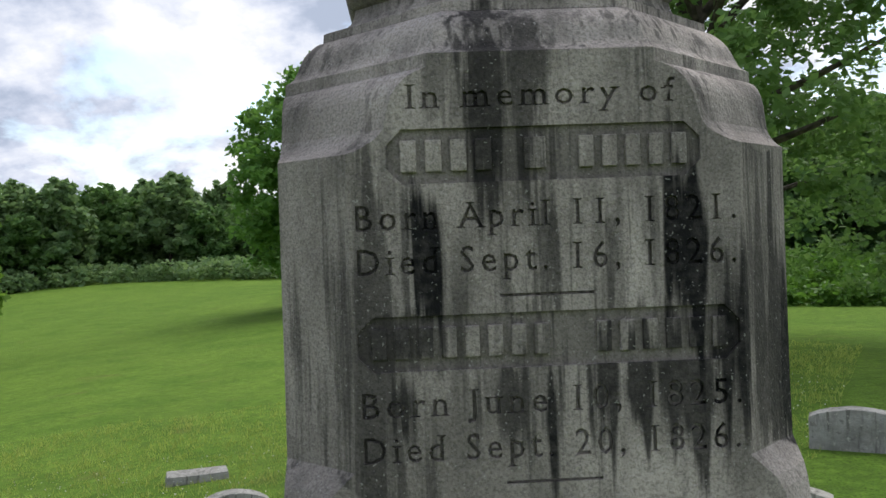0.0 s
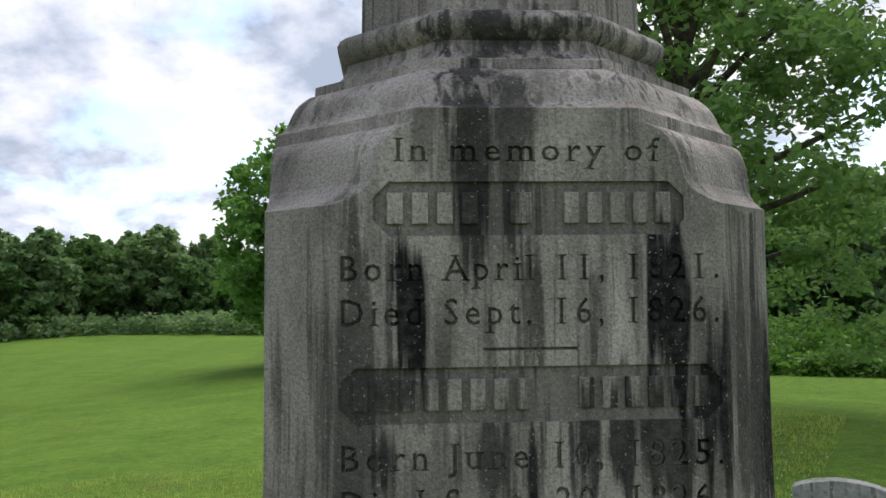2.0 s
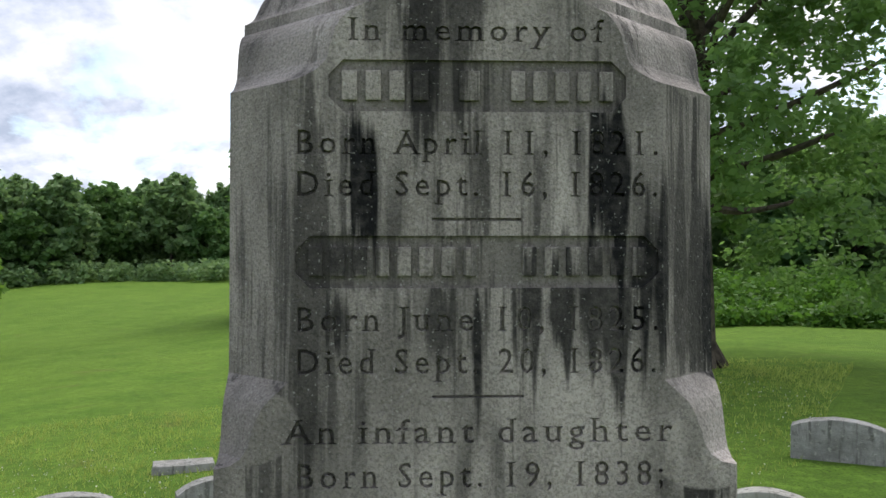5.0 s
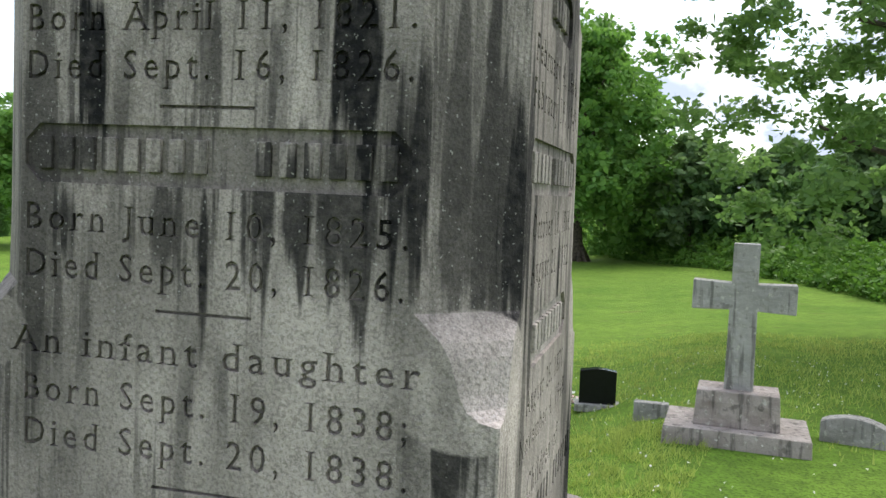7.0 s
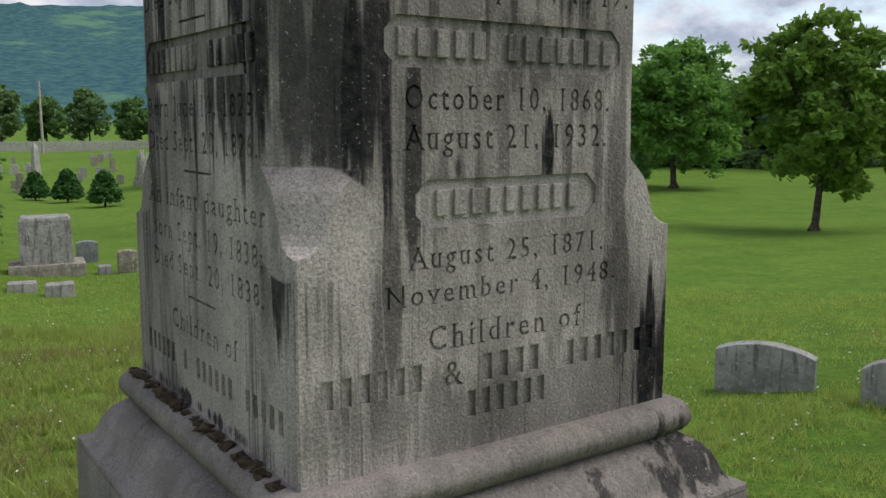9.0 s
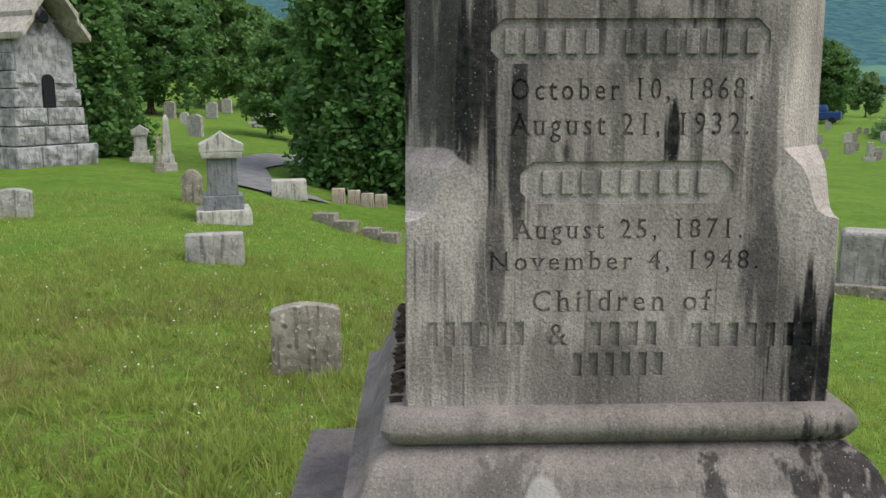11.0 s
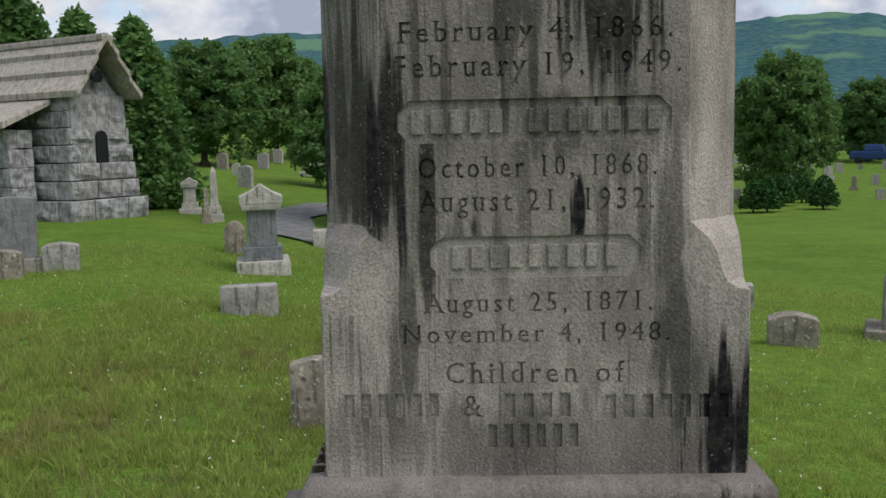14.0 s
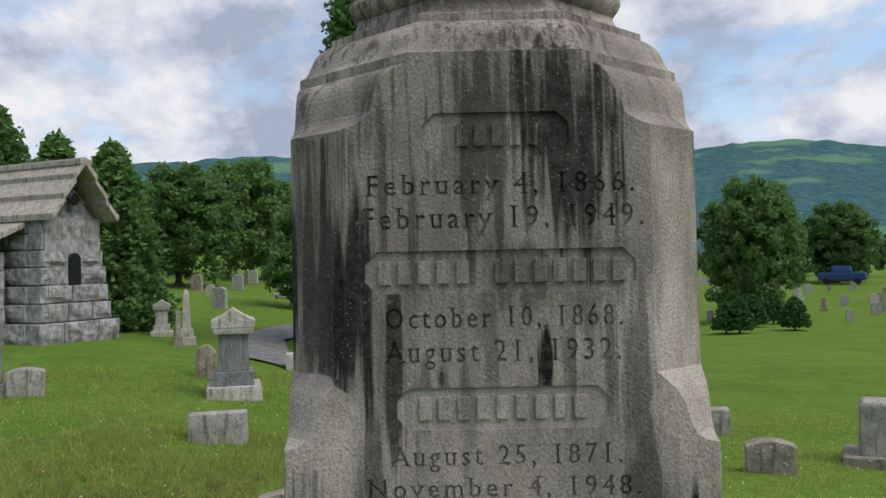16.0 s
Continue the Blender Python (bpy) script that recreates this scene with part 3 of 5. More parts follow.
def inscribed_face(side, cuts, panels, parent, label):
    """One dressed face of the die with its lettering and panels cut in: side 0 looks to -y, side 1 to +x."""
    depth = 0.006

    def at(u, z, d=0.0):
        a = half_width(z) - d
        return (u, -a, z) if side == 0 else (a, u, z)

    rows = [(z, a - c) for z, a, c in DIE]
    outline = [(-b, z) for z, b in rows] + [(b, z) for z, b in rows[::-1]]
    bm = bmesh.new()
    seen = {}

    def vert(p):
        key = (round(p[0], 5), round(p[1], 5))
        if key not in seen:
            seen[key] = bm.verts.new((p[0], p[1], 0))
        return seen[key]

    edges, inner = [], []
    for p, q in loop_edges(outline):
        if vert(p) is not vert(q) and bm.edges.get((vert(p), vert(q))) is None:
            edges.append(bm.edges.new((vert(p), vert(q))))
    for u0, u1, z0, z1 in panels:
        cuts = cuts + cut_panel(u0, u1, z0, z1)
    for p, q in cuts:
        if vert(p) is not vert(q) and bm.edges.get((vert(p), vert(q))) is None:
            e = bm.edges.new((vert(p), vert(q)))
            edges.append(e)
            inner.append(e)
    bmesh.ops.triangle_fill(bm, use_beauty=True, edges=edges, normal=(0, 0, 1))
    flat = [(v, v.co.x, v.co.y) for v in bm.verts]
    deep = {}
    for e in inner:
        for v in e.verts:
            if v not in deep:
                deep[v] = bm.verts.new(at(v.co.x, v.co.y, depth))
    walls = [(e.verts[0], e.verts[1]) for e in inner]
    for v, u, z in flat:
        v.co = at(u, z)
    for p, q in walls:
        bm.faces.new((p, q, deep[q], deep[p]))
    inset = [(-b + 0.002, min(max(z, 0.918), 1.862)) for z, b in rows]
    floor = [bm.verts.new(at(u, z, depth)) for u, z in inset + [(-u, z) for u, z in inset[::-1]]]
    bm.faces.new(floor)
    darker, sunk = {floor[0].link_faces[0]}, []
    for u0, u1, z0, z1 in panels:
        sunk.append(bm.faces.new([bm.verts.new(at(e[0][0], e[0][1], depth - 0.0006)) for e in cut_panel(u0, u1, z0, z1)]))
    bmesh.ops.recalc_face_normals(bm, faces=bm.faces[:])
    # front lettering floor takes the darker marble, the side floor the plain one
    for f in darker:
        f.material_index = 1 - side
    for f in sunk:
        f.material_index = 1 + side
    ob = part("inscribed_face", bm, MARBLE, parent, label)
    ob.data.materials.append(DARK_CUT)
    ob.data.materials.append(RAISED)
    return ob


def raised_bars(side, bars, parent):
    for u0, u1, z0, z1 in [s for b in bars for s in strokes(*b, 0.031, 0.64)]:
        bm = box_bm(u1 - u0, 0.009, z1 - z0, 0, 0.0015)
        zm = (z0 + z1) / 2
        a = half_width(zm) - 0.004
        m = pose((u0 + u1) / 2, -a, z0) if side == 0 else pose(a, (u0 + u1) / 2, z0, 0, 0, 90)
        bmesh.ops.transform(bm, matrix=m, verts=bm.verts[:])
        part("raised_bar", bm, RAISED if side else MARBLE, parent)


def build_monument():
    mon = thing("obelisk_monument", "tall grey marble monument with black streaks and cut lettering", "monument")
    part("die", loft_bm(DIE, skip=(0, 2)), MARBLE, mon, "tapered block with scrolled corner cuts")
    front = []
    front += text_edges("In memory of", -0.170, 0.170, 1.797, 0.032)
    front += text_edges("Born April 11, 1821.", -0.241, 0.243, 1.645, 0.034)
    front += text_edges("Died Sept. 16, 1826.", -0.241, 0.242, 1.589, 0.035)
    front += slot(-0.062, 0.058, 1.556, 1.560)
    front += text_edges("Born June 10, 1825.", -0.241, 0.243, 1.409, 0.034)
    front += text_edges("Died Sept. 20, 1826.", -0.241, 0.240, 1.352, 0.035)
    front += slot(-0.062, 0.061, 1.319, 1.323)
    front += text_edges("An infant daughter", -0.258, 0.263, 1.259, 0.034)
    front += text_edges("Born Sept. 19, 1838;", -0.241, 0.250, 1.200, 0.035)
    front += text_edges("Died Sept. 20, 1838.", -0.240, 0.252, 1.145, 0.035)
    front += slot(-0.062, 0.064, 1.110, 1.114)
    front += text_edges("Children of", -0.150, 0.150, 1.046, 0.036)
    for u0, u1 in ((-0.30, -0.14), (-0.105, -0.075), (-0.04, 0.13), (0.17, 0.315)):
        for bar in strokes(u0, u1, 0.978, 1.014, 0.027, 0.55):
            front += slot(*bar)
    face = inscribed_face(0, front, [(-0.2, 0.2, 1.702, 1.771), (-0.244, 0.244, 1.466, 1.536)], mon, "streaked face with cut dates and two sunk name panels")
    raised_bars(0, [(-0.188, -0.061, 1.717, 1.757), (-0.033, 0.010, 1.717, 1.757), (0.039, 0.188, 1.717, 1.757), (-0.232, 0.004, 1.482, 1.521), (0.054, 0.233, 1.482, 1.521)], face)
    side = []
    side += text_edges("February 4, 1866.", -0.209, 0.222, 1.634, 0.035)
    side += text_edges("February 19, 1949.", -0.217, 0.236, 1.579, 0.037)
    side += text_edges("October 10, 1868.", -0.184, 0.199, 1.418, 0.036)
    side += text_edges("August 21, 1932.", -0.184, 0.195, 1.363, 0.037)
    side += text_edges("August 25, 1871.", -0.178, 0.193, 1.197, 0.034)
    side += text_edges("November 4, 1948.", -0.215, 0.222, 1.146, 0.033)
    side += text_edges("Children of", -0.147, 0.148, 1.077, 0.038)
    side += text_edges("&", -0.120, -0.089, 1.020, 0.040)
    for u0, u1, z0 in ((-0.323, -0.153, 1.020), (-0.056, 0.066, 1.018), (0.110, 0.326, 1.014), (-0.084, 0.078, 0.966)):
        for bar in strokes(u0, u1, z0, z0 + 0.041, 0.029, 0.55):
            side += slot(*bar)
    face = inscribed_face(1, side, [(-0.119, 0.119, 1.694, 1.766), (-0.216, 0.222, 1.474, 1.543), (-0.168, 0.175, 1.254, 1.322)], mon, "streaked face with cut dates and three sunk name panels")
    raised_bars(1, [(-0.068, 0.074, 1.711, 1.748), (-0.200, -0.042, 1.489, 1.527), (-0.011, 0.211, 1.489, 1.527), (-0.138, 0.143, 1.270, 1.307)], face)
    R = 0.586
    cap = [(1.8662, 0.346), (1.868, 0.344), (1.873, 0.337), (1.884, 0.331), (1.899, 0.325), (1.913, 0.317), (1.923, 0.307), (1.929, 0.299), (1.931, 0.294)]
    part("cap_moulding", loft_bm(smooth_rows([(z, a, a * R) for z, a in cap], 2), wear=0.0012), MARBLE, mon, smooth=True)
    part("cap_fillet", loft_bm([(1.9312, 0.284, 0.284 * R), (1.932, 0.292, 0.292 * R), (1.945, 0.291, 0.291 * R), (1.948, 0.284, 0.284 * R)], wear=0.0012), MARBLE, mon)
    neck = [(1.946, 0.276), (1.953, 0.262), (1.963, 0.250), (1.976, 0.244), (1.985, 0.243)]
    part("neck", loft_bm(smooth_rows([(z, a, a * R) for z, a in neck], 2)), MARBLE, mon, smooth=True)
    ring = [(1.983, 0.241), (1.986, 0.246), (1.993, 0.252), (2.003, 0.257), (2.012, 0.258), (2.021, 0.254), (2.028, 0.245), (2.032, 0.232), (2.034, 0.222)]
    part("ring_moulding", loft_bm([(z, a, a * R) for z, a in ring], wear=0.0012), MARBLE, mon, "rounded collar darkened by soot", smooth=True)
    part("shaft", loft_bm([(2.032, 0.221, 0.221 * R), (2.4, 0.214, 0.214 * R), (3.4, 0.190, 0.19 * R), (4.3, 0.165, 0.165 * R), (4.55, 0.02, 0.01)]), MARBLE, mon, "tapering eight-sided shaft")
    roll = [(0.918, 0.352), (0.917, 0.372), (0.911, 0.385), (0.900, 0.393), (0.888, 0.396), (0.876, 0.393), (0.865, 0.385), (0.858, 0.374), (0.856, 0.36)]
    part("base_roll", loft_bm([(z, a, 0.016) for z, a in roll[::-1]], wear=0.0015), BASE_STONE, mon, "rounded moulding under the block", smooth=True)
    ogee = [(0.760, 0.462), (0.769, 0.461), (0.772, 0.452), (0.779, 0.438), (0.790, 0.430), (0.806, 0.424), (0.821, 0.417), (0.836, 0.406), (0.848, 0.390), (0.857, 0.374)]
    part("plinth_moulding", loft_bm([(z, a, 0.004) for z, a in ogee], wear=0.001), BASE_STONE, mon, smooth=True)
    part("plinth", loft_bm([(0.49, 0.468, 0.006), (0.6, 0.466, 0.006), (0.757, 0.463, 0.006)]), BASE_STONE, mon)
    part("foundation_slab", box_bm(1.29, 1.29, 0.66, -0.17, 0.015, rough=0.004, cut=2), BASE_STONE, mon, "wide lower slab set in the lawn")
    # moss and grit gathered on the ledge below the front face
    bm = bmesh.new()
    rnd = random.Random(4)
    for k in range(70):
        x = rnd.uniform(-0.36, 0.34)
        s = rnd.uniform(0.004, 0.012)
        r = bmesh.ops.create_icosphere(bm, subdivisions=1, radius=s)
        for v in r["verts"]:
            v.co = Vector((v.co.x * 1.6 + x, v.co.y - 0.368 + rnd.uniform(-0.012, 0.006), v.co.z * 0.6 + 0.918)) + noise.noise_vector(v.co * 300 + Vector((k, 0, 0))) * s * 0.4
    tagged(part("moss", bm, MOSS, mon, "dark dry moss along the ledge"), kind="stuff")
    return mon


build_monument()


# ---- gravestones and markers ----
def arch_outline(w, h, rise, steps=9):
    """A tablet's outline with a segmental head."""
    pts = [(-w / 2, 0.0), (w / 2, 0.0), (w / 2, h - rise)]
    for k in range(1, steps):
        t = k / steps
        pts.append((w / 2 - w * t, h - rise + rise * math.sin(math.pi * t) ** 0.8))
    return pts + [(-w / 2, h - rise)]


def tablet(x, y, turn, w, h, d, rise, mat, label, seed=0, lean=0.0, group="small headstones"):
    t = thing("headstone", label, "headstone", on_ground(x, y, turn, lean=lean, sink=0.04), group)
    part("tablet", prism_bm(arch_outline(w, h + 0.04, rise), d, 0.012, 0.004, seed), mat, t, smooth=True)
    return t


def block_marker(x, y, turn, w, h, d, mat, label, seed=0, group="low block markers"):
    t = thing("block_marker", label, "grave marker", on_ground(x, y, turn, sink=0.04), group)
    part("block", box_bm(w, d, h + 0.04, 0, 0.015, 0.96, 0.008, seed, 1), mat, t, smooth=True)
    return t


# by the front of the monument
tablet(3.3, 5.25, -28, 0.70, 0.33, 0.16, 0.07, GREY_STONE, "low arched grey granite headstone on the lawn", 1)
tablet(2.1, 3.75, -24, 0.47, 0.18, 0.14, 0.05, PALE_STONE, "low pale stone with a rounded top, in grass", 2)
tablet(1.8, 5.3, -16, 0.42, 0.19, 0.14, 0.05, GREY_STONE, "small rounded grey marker near the stone cross", 3)
tablet(-1.52, 4.97, 20, 0.54, 0.34, 0.14, 0.09, GREY_STONE, "lichen-spotted arched grey headstone", 4)
tablet(-2.66, 5.05, 26, 0.74, 0.39, 0.15, 0.08, GREY_STONE, "wide arched headstone with lichen and dark base", 5)
tablet(-0.92, 6.95, 10, 0.50, 0.21, 0.14, 0.07, GREY_STONE, "low arched grey headstone beside black markers", 6)
block_marker(-2.45, 7.75, 16, 0.64, 0.10, 0.3, GREY_STONE, "flat grey ledger stone lying in the grass", 8)
block_marker(0.42, 5.75, -2, 0.28, 0.13, 0.10, GREY_STONE, "small square grey footstone", 10)


def build_cross():
    t = thing("stone_cross", "grey granite cross on a stepped pinkish base", "cross", on_ground(1.0, 5.02, -4, sink=0.03))
    part("base_step", box_bm(0.95, 0.62, 0.15, 0, 0.012, 0.985, 0.004, 3, 1), PINK_STONE, t, "wide lower step with dark weathering", True)
    part("pedestal", box_bm(0.56, 0.36, 0.24, 0.15, 0.012, 0.95, 0.003, 5, 1), PINK_STONE, t, smooth=True)
    h, w = 1.0, 0.095
    o = [(-w, 0), (w, 0), (w * 0.95, 0.55), (0.335, 0.54), (0.335, 0.74), (w * 0.9, 0.73), (w * 0.9, h), (-w * 0.9, h), (-w * 0.9, 0.73), (-0.335, 0.74), (-0.335, 0.54), (-w * 0.95, 0.55)]
    bm = prism_bm(o, 0.15, 0.006)
    bmesh.ops.translate(bm, vec=(0, 0, 0.385), verts=bm.verts[:])
    part("cross", bm, CROSS_STONE, t, "plain latin cross speckled with lichen")
    rnd = random.Random(3)
    for k in range(14):
        x = -0.21 + 0.03 * k
        bm = box_bm(0.018, 0.006, 0.03 + 0.008 * rnd.random(), 0.29 - 0.002 * k % 0.01, 0.0, x0=x, y0=-0.176)
        part("inscription_bar", bm, PINK_STONE, t)


build_cross()


def black_marker(x, y, turn):
    t = thing("black_granite_marker", "polished black granite marker on a dark base", "headstone", on_ground(x, y, turn, sink=0.01), "pair of black markers")
    part("stele", prism_bm([(-0.17, 0.06), (0.17, 0.06), (0.17, 0.38), (0, 0.405), (-0.17, 0.38)], 0.10, 0.004), BLACK_GRANITE, t)
    part("base", box_bm(0.42, 0.24, 0.07, 0, 0.006, rough=0.002, cut=1), GREY_STONE, t)


black_marker(-0.72, 7.64, 6)
black_marker(-0.1, 7.02, 6)


def flower_bunch(x, y):
    t = thing("flower_bunch", "bunch of pink and white artificial flowers between black markers", "flowers", on_ground(x, y))
    rnd = random.Random(9)
    for k in range(26):
        bm = bmesh.new()
        c = Vector((rnd.uniform(-0.11, 0.11), rnd.uniform(-0.07, 0.07), rnd.uniform(0.06, 0.2)))
        for j in range(5):
            a = j * 1.2566 + rnd.random()
            p = [c, c + Vector((math.cos(a), math.sin(a), 0.4)) * 0.03, c + Vector((math.cos(a + 0.6), math.sin(a + 0.6), 0.7)) * 0.034]
            bm.faces.new([bm.verts.new(v) for v in p])
        part("flower", bm, PETALS if k % 3 else WHITE_PAINT, t)
    bm = bmesh.new()
    for k in range(60):
        c = Vector((rnd.uniform(-0.1, 0.1), rnd.uniform(-0.07, 0.07), rnd.uniform(0.0, 0.15)))
        bm.faces.new([bm.verts.new(c + Vector((rnd.uniform(-1, 1), rnd.uniform(-1, 1), rnd.uniform(-0.5, 1))) * 0.035) for j in range(3)])
    part("foliage", bm, LEAF_DARK, t)


flower_bunch(-0.41, 7.27)

# beyond the side face
tablet(-3.72, -1.07, 98, 0.44, 0.49, 0.13, 0.04, BROWN_STONE, "brown lichen-stained headstone with a shallow arched top", 11)
tablet(-5.27, 5.17, 58, 0.60, 0.78, 0.2, 0.12, GREY_STONE, "tall round-topped grey headstone with rough edges", 12, -3)
tablet(-4.61, 4.25, 70, 0.42, 0.27, 0.17, 0.07, GREY_STONE, "low grey footstone with lichen", 13)
tablet(-4.05, 4.35, 40, 0.40, 0.28, 0.17, 0.06, GREY_STONE, "low rounded grey footstone with lichen", 14)
tablet(-7.45, 3.28, 75, 0.50, 0.34, 0.28, 0.06, BROWN_STONE, "squat rounded headstone with lichen and soot", 15)
block_marker(-7.67, -2.5, 104, 0.50, 0.32, 0.28, GREY_STONE, "square grey granite block marker", 16)
tablet(-9.2, -6.15, 112, 0.48, 0.36, 0.34, 0.05, BROWN_STONE, "low round-topped grey marker", 17)
tablet(-9.85, -5.68, 112, 0.46, 0.37, 0.34, 0.05, GREY_STONE, "low round-topped grey marker", 18)
tablet(-8.35, -6.6, 112, 0.46, 0.36, 0.34, 0.05, GREY_STONE, "low round-topped grey marker", 19)
tablet(-12.83, -4.11, 104, 0.34, 0.54, 0.3, 0.14, BROWN_STONE, "rough brown boulder-like headstone", 20)
block_marker(-14.74, -2.8, 100, 0.66, 0.34, 0.5, PALE_STONE, "whitish stone block by the cemetery road", 21)
block_marker(-7.5, -2.68, 100, 0.3, 0.30, 0.25, GREY_STONE, "small square grey block marker", 22)
for k, (x, y) in enumerate(((-16.1, -2.0), (-16.6, -1.72), (-16.6, -1.44), (-16.85, -1.17), (-15.14, -0.38), (-14.51, -0.08), (-13.88, 0.25))):
    block_marker(x, y, 92, 0.27, 0.30, 0.22, TAN_STONE, "small square weathered stone post marker", 30 + k, "row of small square markers")
for k, (x, y, w) in enumerate(((-12.2, -1.85, 0.4), (-11.95, -1.5, 0.36), (-11.9, -1.1, 0.3), (-11.75, -0.8, 0.3))):
    block_marker(x, y, 70, w, 0.17, 0.2, BROWN_STONE, "low dark lichened footstone", 40 + k, "low dark footstones")
for k, (x, y, w, h) in enumerate(((-11.82, 1.69, 0.40, 0.19), (-12.38, 1.29, 0.40, 0.14), (-14.46, 2.95, 0.23, 0.14), (-10.59, 3.71, 0.3, 0.36))):
    block_marker(x, y, 80, w, h, 0.3, GREY_STONE, "low grey granite marker in the lawn", 50 + k, "low grey markers")
tablet(-16.86, 3.2, 80, 0.40, 0.43, 0.2, 0.04, BLUE_STONE, "small dark-faced granite headstone", 60)
tablet(-14.23, 3.28, 80, 0.32, 0.40, 0.2, 0.03, BROWN_STONE, "small brown headstone on the lawn", 61)


def capped_monument(name, x, y, turn, w, h, mat, base_mat, label, cap=True):
    """A pedestal monument: rough base, plinth, shaft and moulded cap."""
    t = thing(name, label, "monument", on_ground(x, y, turn, sink=0.03))
    part("rough_base", box_bm(w, w, h * 0.17, 0, 0.02, 0.97, 0.012, 3, 3), base_mat, t, smooth=True)
    part("plinth", box_bm(w * 0.72, w * 0.72, h * 0.15, h * 0.17, 0.01), mat, t)
    part("shaft", box_bm(w * 0.55, w * 0.55, h * 0.40, h * 0.32, 0.008, 0.96), mat, t)
    if cap:
        part("cornice", box_bm(w * 0.70, w * 0.70, h * 0.07, h * 0.72, 0.02, 1.06), base_mat, t)
        part("cap", prism_bm([(-w * 0.39, h * 0.79), (w * 0.39, h * 0.79), (w * 0.39, h * 0.87), (w * 0.2, h * 0.92), (0, h), (-w * 0.2, h * 0.92), (-w * 0.39, h * 0.87)], w * 0.74, 0.012), base_mat, t)


capped_monument("pedestal_monument", -10.88, -3.17, 104, 0.78, 1.32, BLUE_STONE, PALE_STONE, "dark blue granite pedestal with a pale gabled cap")
capped_monument("small_pedestal", -20.4, -7.3, 104, 0.55, 0.95, PALE_STONE, PALE_STONE, "small pale stone pedestal with a cap")


def column_monument(x, y, turn):
    t = thing("column_monument", "tan sandstone pedestal monument with stepped base", "monument", on_ground(x, y, turn, sink=0.03))
    part("base_step", box_bm(0.80, 0.80, 0.10, 0, 0.015), TAN_STONE, t)
    part("plinth", box_bm(0.56, 0.56, 0.13, 0.10, 0.03, 0.9), TAN_STONE, t)
    part("shaft", box_bm(0.46, 0.46, 0.68, 0.23, 0.01, 0.92), TAN_STONE, t)
    part("cornice", box_bm(0.50, 0.50, 0.08, 0.91, 0.02, 1.08), TAN_STONE, t)
    part("cap", box_bm(0.42, 0.42, 0.08, 0.99, 0.015, 0.85), TAN_STONE, t)


column_monument(-16.54, 0.49, 84)


def die_monument(x, y, turn, w, h, label, mat=GREY_STONE, name="family_monument"):
    t = thing(name, label, "monument", on_ground(x, y, turn, sink=0.03))
    part("base", box_bm(w * 1.45, w * 1.0, h * 0.24, 0, 0.015, 0.98, 0.01, 2, 2), BROWN_STONE, t, smooth=True)
    part("die", box_bm(w, w * 0.62, h * 0.72, h * 0.24, 0.012, 0.97), mat, t)
    part("top", box_bm(w * 0.97, w * 0.6, h * 0.05, h * 0.96, 0.02, 0.9), mat, t)


die_monument(-14.9, 2.1, 80, 0.85, 1.05, "square grey granite family monument on a rough base")
die_monument(-8.2, 5.0, 66, 0.80, 0.78, "grey granite headstone on a rough base", name="granite_headstone")
t = thing("granite_stele", "upright blue-grey granite slab between low markers", "headstone", on_ground(-9.75, -6.25, 112, sink=0.02))
part("base", box_bm(0.75, 0.4, 0.2, 0, 0.02, rough=0.01, cut=1), GREY_STONE, t)
part("slab", prism_bm(arch_outline(0.55, 0.85, 0.03), 0.2, 0.01), BLUE_STONE, t)
bmesh_shift = Matrix.Translation((0, 0, 0.18))
t.children[1].matrix_basis = bmesh_shift


def small_obelisk(x, y, h, mat, label):
    t = thing("small_obelisk", label, "obelisk", on_ground(x, y, 20, sink=0.03), "distant obelisks")
    part("base", box_bm(h * 0.30, h * 0.30, h * 0.16, 0, 0.02), mat, t)
    part("plinth", box_bm(h * 0.22, h * 0.22, h * 0.14, h * 0.16, 0.01), mat, t)
    part("shaft", merge([box_bm(h * 0.15, h * 0.15, h * 0.62, h * 0.30, 0.005, 0.62), box_bm(h * 0.093, h * 0.093, h * 0.08, h * 0.92, 0.0, 0.1)]), mat, t)


small_obelisk(-18.57, -6.13, 1.32, PALE_STONE, "slim pale marble obelisk")
small_obelisk(-18.0, -6.15, 0.85, BROWN_STONE, "short dark weathered obelisk")
small_obelisk(-60.0, 9.9, 3.4, PALE_STONE, "white marble obelisk beyond the clipped shrubs")
small_obelisk(-62.0, 17.0, 2.3, GREY_STONE, "grey granite obelisk among distant stones")

